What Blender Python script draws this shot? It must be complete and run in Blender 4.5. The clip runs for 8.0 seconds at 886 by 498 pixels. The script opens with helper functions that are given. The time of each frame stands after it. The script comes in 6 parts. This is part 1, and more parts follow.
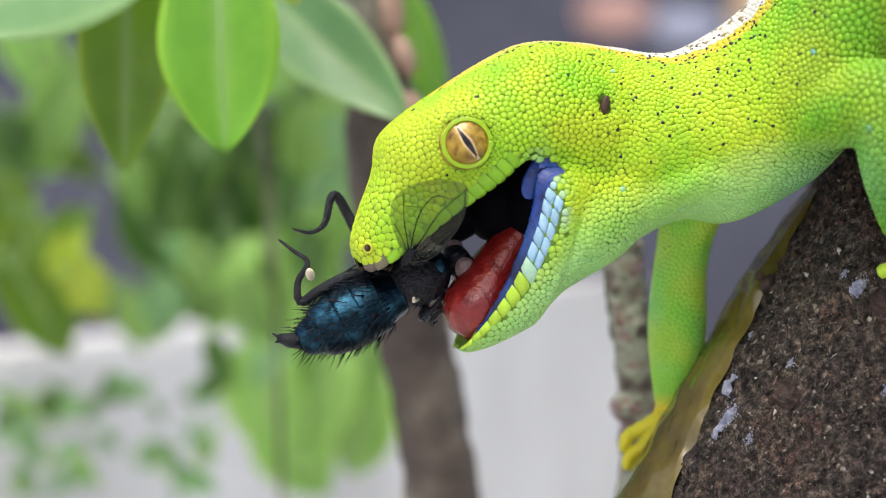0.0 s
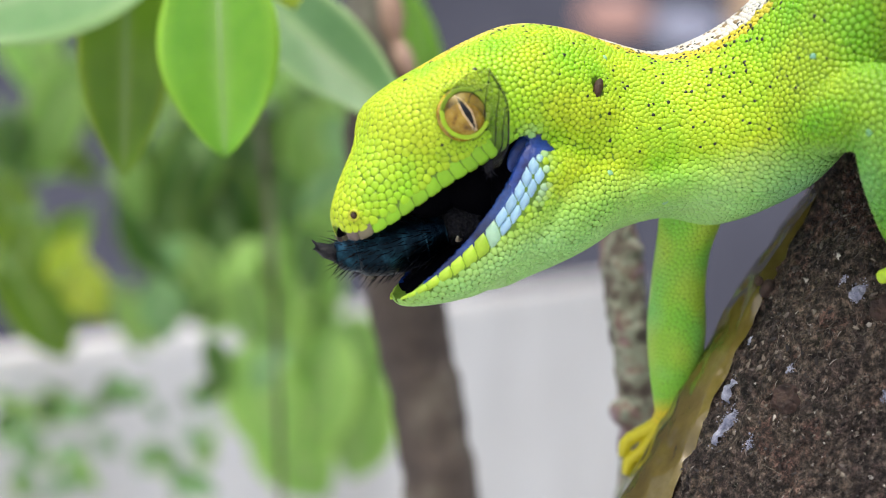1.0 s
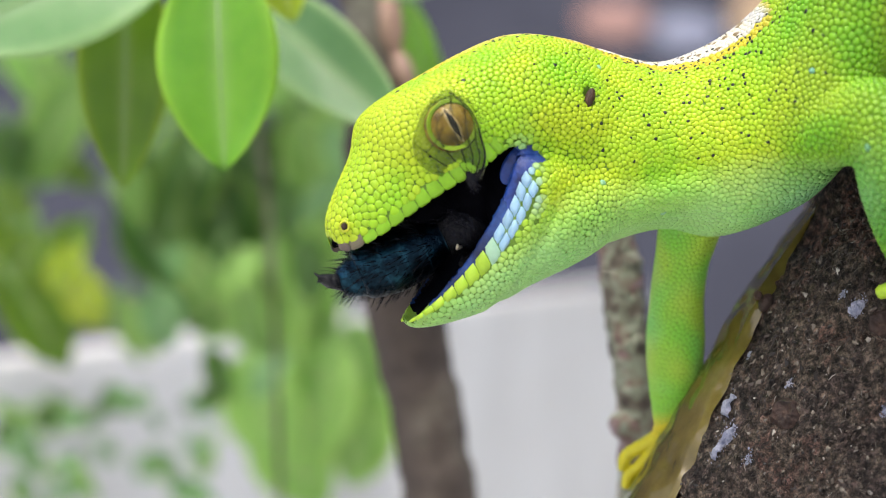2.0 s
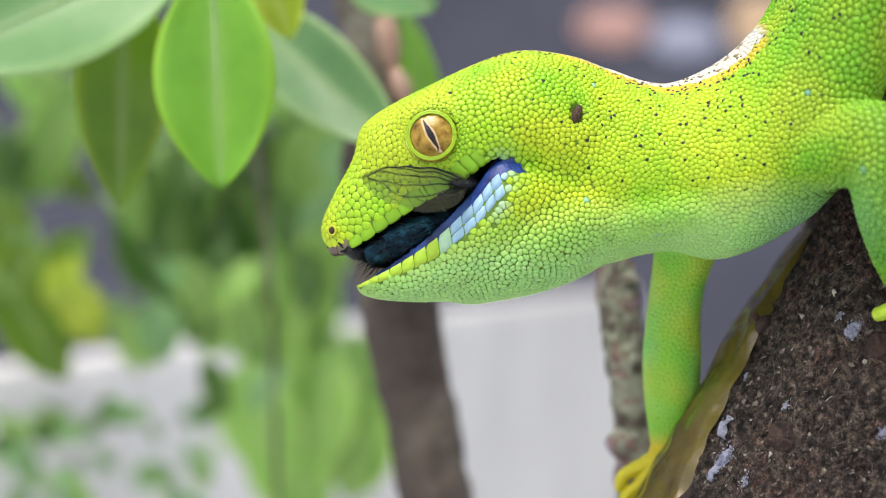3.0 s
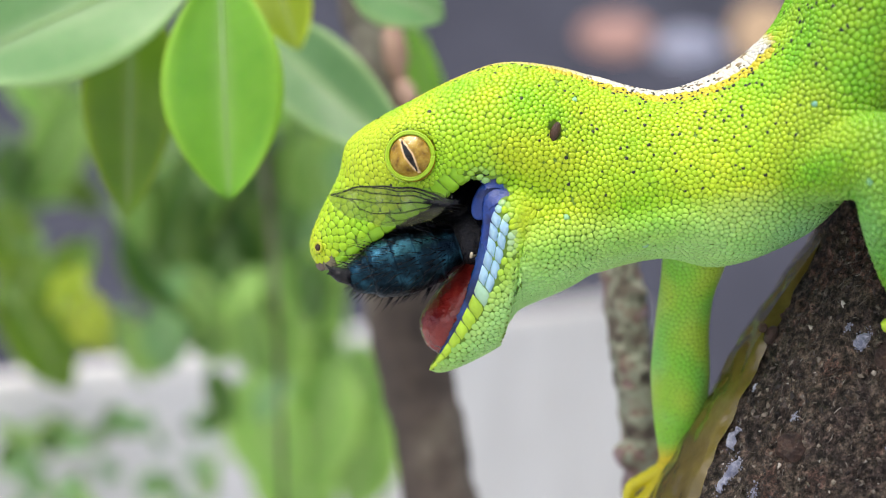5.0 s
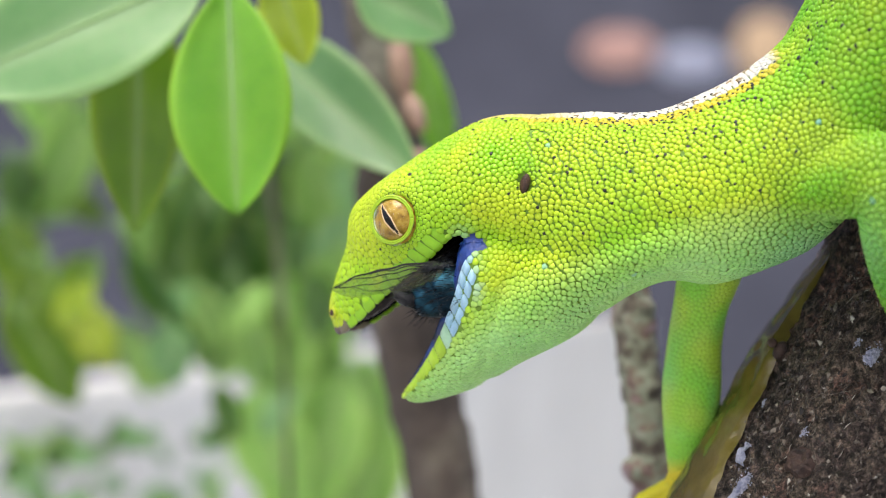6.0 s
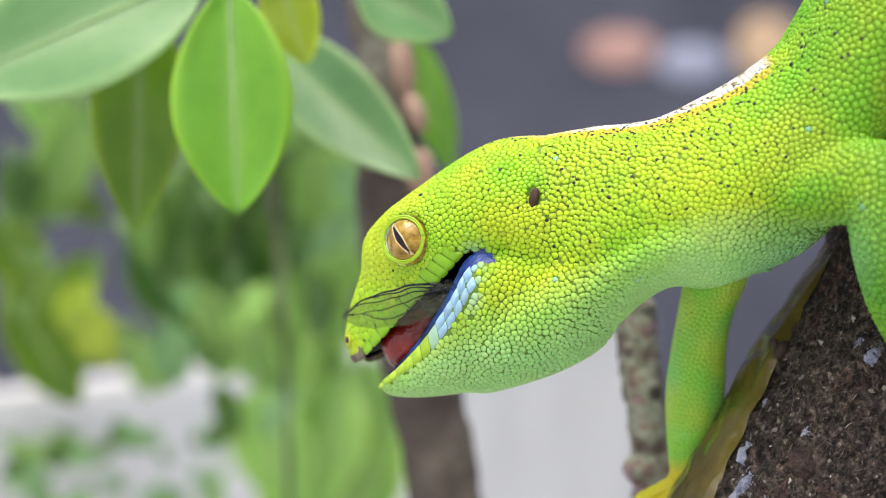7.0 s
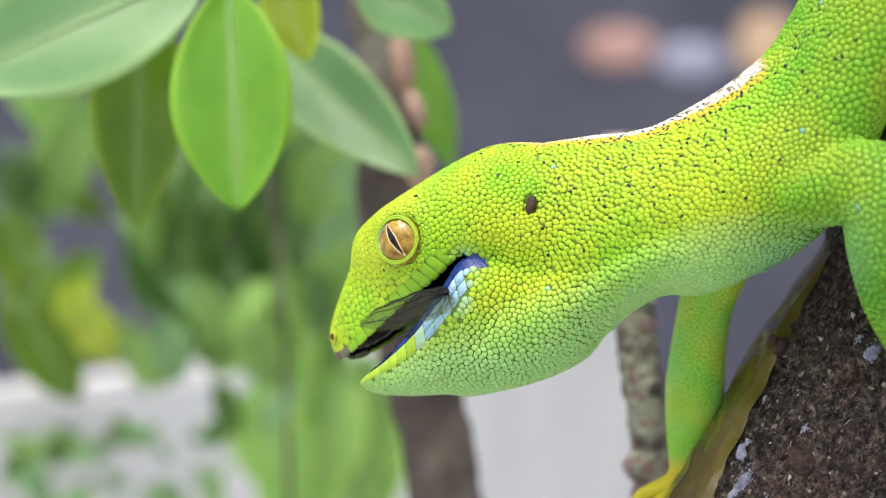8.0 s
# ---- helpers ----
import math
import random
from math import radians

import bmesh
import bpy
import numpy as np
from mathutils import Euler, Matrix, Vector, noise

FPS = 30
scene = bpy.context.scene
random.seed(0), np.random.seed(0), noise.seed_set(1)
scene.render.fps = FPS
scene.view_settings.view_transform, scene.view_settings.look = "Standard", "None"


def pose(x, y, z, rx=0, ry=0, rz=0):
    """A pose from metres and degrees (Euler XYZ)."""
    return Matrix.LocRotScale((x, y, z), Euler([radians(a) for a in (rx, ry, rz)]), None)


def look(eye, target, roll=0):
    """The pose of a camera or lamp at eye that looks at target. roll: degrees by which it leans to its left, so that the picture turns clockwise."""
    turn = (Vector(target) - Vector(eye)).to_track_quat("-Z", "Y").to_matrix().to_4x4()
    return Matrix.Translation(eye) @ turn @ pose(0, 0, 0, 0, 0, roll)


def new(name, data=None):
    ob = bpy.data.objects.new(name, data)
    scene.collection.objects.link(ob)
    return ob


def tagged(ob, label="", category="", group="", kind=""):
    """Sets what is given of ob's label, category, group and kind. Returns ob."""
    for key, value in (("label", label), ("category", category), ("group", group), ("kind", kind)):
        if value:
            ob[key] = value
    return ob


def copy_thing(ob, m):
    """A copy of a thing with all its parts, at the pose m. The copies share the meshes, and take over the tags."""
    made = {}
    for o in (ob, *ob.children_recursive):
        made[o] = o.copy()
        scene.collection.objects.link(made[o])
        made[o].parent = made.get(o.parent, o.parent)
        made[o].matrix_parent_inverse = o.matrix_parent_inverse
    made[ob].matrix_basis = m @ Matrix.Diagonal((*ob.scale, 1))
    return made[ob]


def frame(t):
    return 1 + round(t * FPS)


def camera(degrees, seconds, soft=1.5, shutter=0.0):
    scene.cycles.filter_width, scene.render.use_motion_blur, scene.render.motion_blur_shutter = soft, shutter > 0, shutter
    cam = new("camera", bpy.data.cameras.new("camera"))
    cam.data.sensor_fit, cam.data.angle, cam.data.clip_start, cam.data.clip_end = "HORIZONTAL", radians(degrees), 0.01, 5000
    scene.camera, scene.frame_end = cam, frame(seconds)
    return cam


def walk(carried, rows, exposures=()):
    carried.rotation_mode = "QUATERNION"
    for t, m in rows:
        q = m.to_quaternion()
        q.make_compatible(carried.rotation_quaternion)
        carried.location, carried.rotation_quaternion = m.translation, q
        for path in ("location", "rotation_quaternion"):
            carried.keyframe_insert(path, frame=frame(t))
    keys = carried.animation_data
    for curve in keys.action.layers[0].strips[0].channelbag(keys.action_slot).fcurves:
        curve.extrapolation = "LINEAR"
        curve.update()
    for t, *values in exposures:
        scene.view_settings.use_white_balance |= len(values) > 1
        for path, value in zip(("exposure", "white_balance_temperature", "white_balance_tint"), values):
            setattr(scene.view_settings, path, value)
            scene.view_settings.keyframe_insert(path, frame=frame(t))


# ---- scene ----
cam = camera(28, 8.0, soft=0.3, shutter=0.3)
cam.data.dof.use_dof = True
cam.data.dof.focus_distance = 0.1365
cam.data.dof.aperture_fstop = 21.0
walk(cam, [
    (0.0, pose(-0.00014, -0.14000, 1.19745, 89.633, 0, 0.032)),
    (0.5, pose(-0.00014, -0.14000, 1.19760, 89.655, 0, 0.032)),
    (1.0, pose(-0.00012, -0.14000, 1.19776, 89.677, 0, 0.027)),
    (1.5, pose(-0.00014, -0.14000, 1.19801, 89.713, 0, 0.032)),
    (3.0, pose(0.00010, -0.14000, 1.19985, 89.979, 0, -0.021)),
    (3.5, pose(0.00000, -0.14000, 1.20000, 90.000, 0, 0.000)),
    (4.0, pose(-0.00009, -0.14000, 1.20002, 90.085, 0, 0.019)),
    (4.5, pose(-0.00012, -0.14000, 1.20002, 90.088, 0, 0.027)),
    (6.0, pose(-0.00080, -0.14000, 1.20013, 90.712, 0, 0.175)),
    (6.5, pose(-0.00078, -0.14000, 1.20013, 90.695, 0, 0.172)),
    (7.0, pose(-0.00085, -0.14000, 1.20013, 90.698, 0, 0.188)),
    (7.5, pose(-0.00087, -0.14000, 1.20013, 90.698, 0, 0.191)),
    (8.0, pose(-0.00084, -0.14000, 1.20011, 90.602, 0, 0.185)),
])

# ---- world and sun: bright overcast sky ----
world = bpy.data.worlds.new("overcast_sky")
scene.world = world
world.use_nodes = True
wn = world.node_tree.nodes
sky = wn.new("ShaderNodeTexSky")
sky.sky_type, sky.sun_disc = "NISHITA", False
sky.sun_elevation, sky.sun_rotation = radians(58), radians(205)
sky.air_density, sky.dust_density, sky.ozone_density = 1.0, 4.0, 1.0
world.node_tree.links.new(sky.outputs[0], wn["Background"].inputs[0])
wn["Background"].inputs[1].default_value = 0.13
sun_data = bpy.data.lights.new("sun", "SUN")
sun_data.energy, sun_data.angle, sun_data.color = 1.6, radians(35), (1.0, 0.96, 0.9)
sun = new("sun", sun_data)
sun.matrix_world = look((-0.25, -0.55, 3.2), (0, 0, 1.2))
scene.view_settings.exposure = 0.72

MM = 0.001
BASE = Matrix.Translation((0, 0, 1.2))


# ---- materials ----
def material(name, rough=0.5, metal=0.0, spec=0.5):
    m = bpy.data.materials.new(name)
    m.use_nodes = True
    b = m.node_tree.nodes["Principled BSDF"]
    b.inputs["Roughness"].default_value = rough
    b.inputs["Metallic"].default_value = metal
    b.inputs["Specular IOR Level"].default_value = spec
    return m, m.node_tree.nodes, m.node_tree.links, b


def ramp(nodes, stops):
    r = nodes.new("ShaderNodeValToRGB")
    while len(r.color_ramp.elements) < len(stops):
        r.color_ramp.elements.new(0.5)
    for e, (p, c) in zip(r.color_ramp.elements, stops):
        e.position, e.color = p, (*c, 1)
    return r


def noise_tex(nodes, links, scale, detail=5, rough=0.6, coords="Object"):
    tc = nodes.new("ShaderNodeTexCoord")
    n = nodes.new("ShaderNodeTexNoise")
    n.inputs["Scale"].default_value, n.inputs["Detail"].default_value = scale, detail
    n.inputs["Roughness"].default_value = rough
    links.new(tc.outputs[coords], n.inputs["Vector"])
    return n


def bump(nodes, links, b, height, strength, dist):
    u = nodes.new("ShaderNodeBump")
    u.inputs["Strength"].default_value, u.inputs["Distance"].default_value = strength, dist
    links.new(height, u.inputs["Height"])
    links.new(u.outputs[0], b.inputs["Normal"])


def mottled(name, stops, scale, rough=0.5, metal=0.0, strength=0.4, dist=0.0002, fine=6.0, spec=0.5):
    """A mottled surface: colour by a coarse noise, relief by a fine one."""
    m, n, l, b = material(name, rough, metal, spec)
    a = noise_tex(n, l, scale)
    r = ramp(n, stops)
    l.new(a.outputs[0], r.inputs[0])
    l.new(r.outputs[0], b.inputs["Base Color"])
    f = noise_tex(n, l, scale * fine, 4)
    bump(n, l, b, f.outputs[0], strength, dist)
    return m


def pigment_material(name, rough, sss):
    """Skin whose colour is the pigment stored on each scale, with a faint grain."""
    m, n, l, b = material(name, rough, 0, 0.45)
    at = n.new("ShaderNodeAttribute")
    at.attribute_name = "pigment"
    g = noise_tex(n, l, 2500, 3)
    mr = n.new("ShaderNodeMapRange")
    mr.inputs[3].default_value, mr.inputs[4].default_value = 0.86, 1.14
    l.new(g.outputs[0], mr.inputs[0])
    mx = n.new("ShaderNodeMix")
    mx.data_type, mx.blend_type = "RGBA", "MULTIPLY"
    mx.inputs[0].default_value = 1
    l.new(at.outputs["Color"], mx.inputs[6])
    l.new(mr.outputs[0], mx.inputs[7])
    l.new(mx.outputs[2], b.inputs["Base Color"])
    b.inputs["Subsurface Weight"].default_value = sss
    b.inputs["Subsurface Radius"].default_value = (1, 0.9, 0.3)
    b.inputs["Subsurface Scale"].default_value = 0.0004
    bump(n, l, b, g.outputs[0], 0.12, 0.00003)
    return m


SCALE_MAT = pigment_material("scale_skin", 0.42, 0.15)
SKIN = mottled("skin_between_scales", [(0.3, (0.10, 0.21, 0.012)), (0.7, (0.17, 0.30, 0.022))], 900, 0.6)
# Near-black: the shade inside the open mouth is put into this colour.
LINING = mottled("shaded_mouth_lining", [(0.3, (0.0010, 0.0010, 0.0020)), (0.7, (0.003, 0.003, 0.006))], 500, 0.7, 0, 0.3, 0.0002, 6.0, 0.04)
CORNER = mottled("deep_blue_membrane", [(0.35, (0.004, 0.012, 0.09)), (0.65, (0.02, 0.075, 0.38))], 500, 0.3, 0, 0.4)
BLUE = mottled("blue_gum", [(0.3, (0.003, 0.008, 0.04)), (0.5, (0.008, 0.026, 0.12)), (0.75, (0.025, 0.085, 0.32))], 450, 0.25, 0, 0.4)
TONGUE = mottled("tongue_flesh", [(0.3, (0.10, 0.005, 0.006)), (0.55, (0.22, 0.016, 0.012)), (0.8, (0.36, 0.06, 0.035))], 420, 0.05, 0, 0.7, 0.0006, 1.6)
TONGUE.node_tree.nodes["Principled BSDF"].inputs["Subsurface Weight"].default_value = 0.1
TONGUE.node_tree.nodes["Principled BSDF"].inputs["Subsurface Scale"].default_value = 0.0008
PALATE = mottled("dark_pink_palate", [(0.3, (0.006, 0.004, 0.005)), (0.55, (0.02, 0.011, 0.012)), (0.8, (0.20, 0.11, 0.11))], 900, 0.3, 0, 0.6)
DARK_HOLE = mottled("dark_hollow", [(0.3, (0.02, 0.008, 0.004)), (0.7, (0.07, 0.03, 0.012))], 1500, 0.6)
IRIS = mottled("golden_iris", [(0.32, (0.10, 0.045, 0.004)), (0.46, (0.30, 0.18, 0.016)), (0.70, (0.50, 0.35, 0.06))], 1700, 0.25, 0, 0.3, 0.0001, 2)
PUPIL_RIM = mottled("pale_pupil_rim", [(0.3, (0.62, 0.40, 0.18)), (0.7, (0.85, 0.66, 0.40))], 1500, 0.3)
PUPIL, _n, _l, _b = material("pupil_black", 0.1)
_b.inputs["Base Color"].default_value = (0.004, 0.003, 0.003, 1)
CORNEA, _n, _l, _b = material("clear_cornea", 0.02)
_b.inputs["Transmission Weight"].default_value = 1.0
_b.inputs["IOR"].default_value = 1.12


def bark_material(name, dark, light, tints, scale, strength, dist):
    """Fibrous bark: fine grain from dark to light, tinted by broad patches of the given colours."""
    m, n, l, b = material(name, 0.5, 0, 0.35)
    a = noise_tex(n, l, scale, 10, 0.78)
    r = ramp(n, [(0.40, dark), (0.47, tuple(0.30 * q for q in light)), (0.54, light), (0.62, tuple(min(1, 2.6 * q) for q in light))])
    l.new(a.outputs[0], r.inputs[0])
    w = noise_tex(n, l, scale * 0.10, 6, 0.65)
    t = ramp(n, tints)
    l.new(w.outputs[0], t.inputs[0])
    mx = n.new("ShaderNodeMix")
    mx.data_type, mx.blend_type = "RGBA", "MULTIPLY"
    mx.inputs[0].default_value = 1
    l.new(r.outputs[0], mx.inputs[6])
    l.new(t.outputs[0], mx.inputs[7])
    l.new(mx.outputs[2], b.inputs["Base Color"])
    g = noise_tex(n, l, scale * 0.3, 4)
    mr = n.new("ShaderNodeMapRange")
    mr.inputs[3].default_value, mr.inputs[4].default_value = 0.25, 0.85
    l.new(g.outputs[0], mr.inputs[0])
    l.new(mr.outputs[0], b.inputs["Roughness"])
    f = noise_tex(n, l, scale * 1.6, 9, 0.8)
    bump(n, l, b, f.outputs[0], strength, dist)
    return m


BARK = bark_material("rough_dark_bark", (0.006, 0.004, 0.004), (0.16, 0.125, 0.105),
                     [(0.30, (0.40, 0.33, 0.37)), (0.42, (1.35, 1.0, 0.95)), (0.50, (1.15, 1.15, 1.05)), (0.58, (0.60, 0.54, 0.58)), (0.70, (1.8, 1.7, 1.45))], 1500, 1.0, 0.0030)
ALGAE = mottled("wet_olive_algae", [(0.3, (0.065, 0.046, 0.010)), (0.55, (0.12, 0.090, 0.020)), (0.8, (0.20, 0.16, 0.055))], 170, 0.14, 0, 0.25, 0.0005, 2.5)
LICHEN_WHITE = mottled("pale_lichen", [(0.35, (0.24, 0.26, 0.38)), (0.7, (0.60, 0.62, 0.76))], 1500, 0.9, 0, 1.0, 0.0004)
KNOT = mottled("reddish_bark_scar", [(0.3, (0.010, 0.005, 0.004)), (0.7, (0.055, 0.026, 0.017))], 900, 0.7, 0, 0.8)
FLAKE, _n, _l, _b = material("bark_flake", 0.5)
_g = _n.new("ShaderNodeNewGeometry")
_r = ramp(_n, [(0.0, (0.010, 0.007, 0.007)), (0.5, (0.058, 0.042, 0.036)), (0.82, (0.14, 0.115, 0.092)), (0.965, (0.22, 0.19, 0.15)), (1.0, (0.5, 0.48, 0.44))])
_l.new(_g.outputs["Random Per Island"], _r.inputs[0])
_l.new(_r.outputs[0], _b.inputs["Base Color"])
TWIG = mottled("lichened_twig_bark", [(0.34, (0.05, 0.036, 0.032)), (0.44, (0.15, 0.13, 0.10)), (0.50, (0.32, 0.36, 0.27)), (0.57, (0.20, 0.12, 0.10)), (0.66, (0.42, 0.33, 0.36))], 230, 0.85, 0, 0.9, 0.0012)
BRANCH = mottled("brown_branch_bark", [(0.30, (0.035, 0.026, 0.022)), (0.46, (0.085, 0.066, 0.054)), (0.58, (0.15, 0.13, 0.10)), (0.72, (0.26, 0.26, 0.20))], 90, 0.85, 0, 0.9, 0.001)
BARE = mottled("bare_tan_wood", [(0.3, (0.30, 0.17, 0.11)), (0.7, (0.52, 0.36, 0.28))], 160, 0.8)


def leaf_material(name, dark, light, through_light):
    m, n, l, b = material(name, 0.34, 0, 0.6)
    a = noise_tex(n, l, 90, 5)
    r = ramp(n, [(0.3, dark), (0.7, light)])
    l.new(a.outputs[0], r.inputs[0])
    oi = n.new("ShaderNodeObjectInfo")
    hs = n.new("ShaderNodeHueSaturation")
    mr = n.new("ShaderNodeMapRange")
    mr.inputs[3].default_value, mr.inputs[4].default_value = 0.85, 1.25
    l.new(oi.outputs["Random"], mr.inputs[0])
    l.new(mr.outputs[0], hs.inputs["Value"])
    l.new(r.outputs[0], hs.inputs["Color"])
    at = n.new("ShaderNodeAttribute")
    at.attribute_name = "pigment"
    sep = n.new("ShaderNodeSeparateColor")
    l.new(at.outputs["Color"], sep.inputs[0])
    last = hs.outputs[0]
    # Margins turn yellower; along the midrib a whitish sheen is put into the colour.
    for k, tint in ((0, tuple(min(1, 1.5 * q + p) for q, p in zip(light, (0.10, 0.02, 0)))), (1, tuple(min(1, q + p) for q, p in zip(light, (0.16, 0.12, 0.12))))):
        mx = n.new("ShaderNodeMix")
        mx.data_type = "RGBA"
        l.new(sep.outputs[k], mx.inputs[0])
        l.new(last, mx.inputs[6])
        mx.inputs[7].default_value = (*tint, 1)
        last = mx.outputs[2]
    l.new(last, b.inputs["Base Color"])
    t = n.new("ShaderNodeBsdfTranslucent")
    l.new(last, t.inputs["Color"])
    mix = n.new("ShaderNodeMixShader")
    mix.inputs[0].default_value = through_light
    l.new(b.outputs[0], mix.inputs[1])
    l.new(t.outputs[0], mix.inputs[2])
    l.new(mix.outputs[0], n["Material Output"].inputs["Surface"])
    f = noise_tex(n, l, 700, 4)
    bump(n, l, b, f.outputs[0], 0.25, 0.0003)
    return m


LEAF = leaf_material("green_leaf", (0.14, 0.37, 0.025), (0.24, 0.50, 0.05), 0.5)
LEAF_PALE = leaf_material("pale_leaf", (0.16, 0.37, 0.12), (0.27, 0.48, 0.20), 0.4)
LEAF_YELLOW = leaf_material("yellow_leaf", (0.40, 0.52, 0.03), (0.52, 0.66, 0.06), 0.4)
SHRUB_LIGHT = leaf_material("light_shrub_leaf", (0.28, 0.52, 0.10), (0.42, 0.64, 0.20), 0.5)
SHRUB_DEEP = leaf_material("deep_shrub_leaf", (0.06, 0.16, 0.026), (0.12, 0.27, 0.045), 0.5)
LEAF_OLIVE = leaf_material("olive_leaf", (0.13, 0.26, 0.018), (0.21, 0.37, 0.03), 0.5)
MIDRIB = mottled("pale_midrib", [(0.3, (0.22, 0.40, 0.12)), (0.7, (0.32, 0.50, 0.2))], 300, 0.5)

FLY_BODY = mottled("blue_black_shell", [(0.3, (0.003, 0.005, 0.008)), (0.48, (0.009, 0.022, 0.034)), (0.70, (0.035, 0.13, 0.20))], 420, 0.30, 1.0, 0.7, 0.0002, 5)
FLY_BLACK = mottled("black_chitin", [(0.3, (0.003, 0.003, 0.005)), (0.7, (0.010, 0.011, 0.018))], 900, 0.24, 0, 0.9, 0.0004, 3.0, 0.35)
FLY_EYE = mottled("dull_compound_eye", [(0.3, (0.12, 0.07, 0.07)), (0.7, (0.25, 0.17, 0.17))], 2500, 0.4)
EGG = mottled("cream_mite", [(0.3, (0.6, 0.5, 0.3)), (0.7, (0.8, 0.74, 0.58))], 1500, 0.4)
WING, _n, _l, _b = material("smoky_wing_membrane", 0.18)
_b.inputs["Base Color"].default_value = (0.12, 0.12, 0.09, 1)
_t = _n.new("ShaderNodeBsdfTransparent")
_t.inputs[0].default_value = (0.84, 0.86, 0.76, 1)
_mx = _n.new("ShaderNodeMixShader")
_mx.inputs[0].default_value = 0.13
_l.new(_t.outputs[0], _mx.inputs[1])
_l.new(_b.outputs[0], _mx.inputs[2])
_l.new(_mx.outputs[0], _n["Material Output"].inputs["Surface"])
CONCRETE = mottled("whitewashed_concrete", [(0.3, (0.62, 0.61, 0.57)), (0.5, (0.74, 0.73, 0.69)), (0.7, (0.84, 0.83, 0.79))], 7, 0.9, 0, 0.4, 0.002)
SCREEN = mottled("dark_grey_wall", [(0.3, (0.040, 0.043, 0.064)), (0.7, (0.070, 0.074, 0.104))], 8, 0.85, 0, 0.3, 0.001)
# Colours of the blotches that stand in for blurred objects.
PATCH_PINK = mottled("pink_blotch", [(0.3, (0.36, 0.21, 0.18)), (0.7, (0.48, 0.30, 0.26))], 30, 0.9)
PATCH_BLUE = mottled("pale_blue_blotch", [(0.3, (0.26, 0.28, 0.38)), (0.7, (0.38, 0.40, 0.50))], 30, 0.9)
PATCH_TAN = mottled("tan_blotch", [(0.3, (0.42, 0.29, 0.17)), (0.7, (0.54, 0.40, 0.27))], 30, 0.9)
# Pale albedo chosen so the unseen ground brightens the gecko's underside.
SOIL = mottled("bounce_paving", [(0.3, (0.46, 0.45, 0.43)), (0.7, (0.60, 0.59, 0.57))], 6, 0.9, 0, 0.5, 0.004)


# ---- mesh helpers ----
def obj(name, verts, faces, mats, parent=None, label="", smooth=True, index=None, pigment=None):
    me = bpy.data.meshes.new(name)
    me.from_pydata([tuple(v) for v in verts], [], [tuple(int(i) for i in f) for f in faces])
    for m in mats if isinstance(mats, (list, tuple)) else [mats]:
        me.materials.append(m)
    if index is not None:
        me.polygons.foreach_set("material_index", np.asarray(index, dtype=np.int32))
    if smooth:
        me.polygons.foreach_set("use_smooth", np.ones(len(me.polygons), dtype=bool))
    if pigment is not None:
        a = me.attributes.new("pigment", "FLOAT_COLOR", "POINT")
        a.data.foreach_set("color", np.c_[pigment, np.ones(len(pigment))].astype(np.float32).ravel())
    me.update()
    ob = new(name, me)
    if parent is not None:
        ob.parent = parent
    if label:
        tagged(ob, label)
    return ob


def spline(rows, n):
    """Catmull-Rom curve through the rows, n samples, even in the row's index."""
    r = np.asarray(rows, float)
    k = len(r)
    t = np.linspace(0, k - 1, n)
    i = np.clip(t.astype(int), 0, k - 2)
    f = (t - i)[:, None]
    p0, p1, p2, p3 = r[np.maximum(i - 1, 0)], r[i], r[i + 1], r[np.minimum(i + 2, k - 1)]
    return 0.5 * (2 * p1 + (p2 - p0) * f + (2 * p0 - 5 * p1 + 4 * p2 - p3) * f**2 + (3 * p1 - p0 - 3 * p2 + p3) * f**3)


def grid_faces(nu, nv, closed=True):
    i, j = np.meshgrid(np.arange(nu - 1), np.arange(nv if closed else nv - 1), indexing="ij")
    a, b = i * nv + j, i * nv + (j + 1) % nv
    return np.stack([a, b, b + nv, a + nv], -1).reshape(-1, 4)


def grid_normals(p, centre):
    du = np.gradient(p, axis=0)
    dv = np.roll(p, -1, 1) - np.roll(p, 1, 1)
    n = np.cross(dv, du)
    n /= np.linalg.norm(n, axis=-1, keepdims=True) + 1e-12
    flip = np.sign(((p - centre) * n).sum(-1).mean())
    return n * flip


def tube(path, radii, sides=10, jitter=0.0):
    """Verts and faces of a round tube along a path, ends closed to a point."""
    p, r = np.asarray(path, float), np.asarray(radii, float)
    d = np.gradient(p, axis=0)
    d /= np.linalg.norm(d, axis=1, keepdims=True) + 1e-12
    ref = np.array([0.0, 1.0, 0.0]) if abs(d[:, 1]).max() < 0.9 else np.array([1.0, 0, 0])
    s = np.cross(d, ref)
    s /= np.linalg.norm(s, axis=1, keepdims=True) + 1e-12
    q = np.cross(d, s)
    a = np.linspace(0, 2 * math.pi, sides, endpoint=False)
    rr = r[:, None] * (1 + jitter * np.random.uniform(-1, 1, (len(p), sides)))
    v = p[:, None] + rr[..., None] * (np.cos(a)[None, :, None] * s[:, None] + np.sin(a)[None, :, None] * q[:, None])
    v = v.reshape(-1, 3)
    f = [tuple(x) for x in grid_faces(len(p), sides)]
    m = len(v)
    v = np.vstack([v, p[0], p[-1]])
    f += [(m, (j + 1) % sides, j) for j in range(sides)]
    o = (len(p) - 1) * sides
    f += [(m + 1, o + j, o + (j + 1) % sides) for j in range(sides)]
    return v, f


def merge(pieces):
    vs, fs, o = [], [], 0
    for v, f in pieces:
        vs.append(np.asarray(v, float))
        fs += [tuple(int(i) + o for i in x) for x in f]
        o += len(v)
    return np.vstack(vs), fs


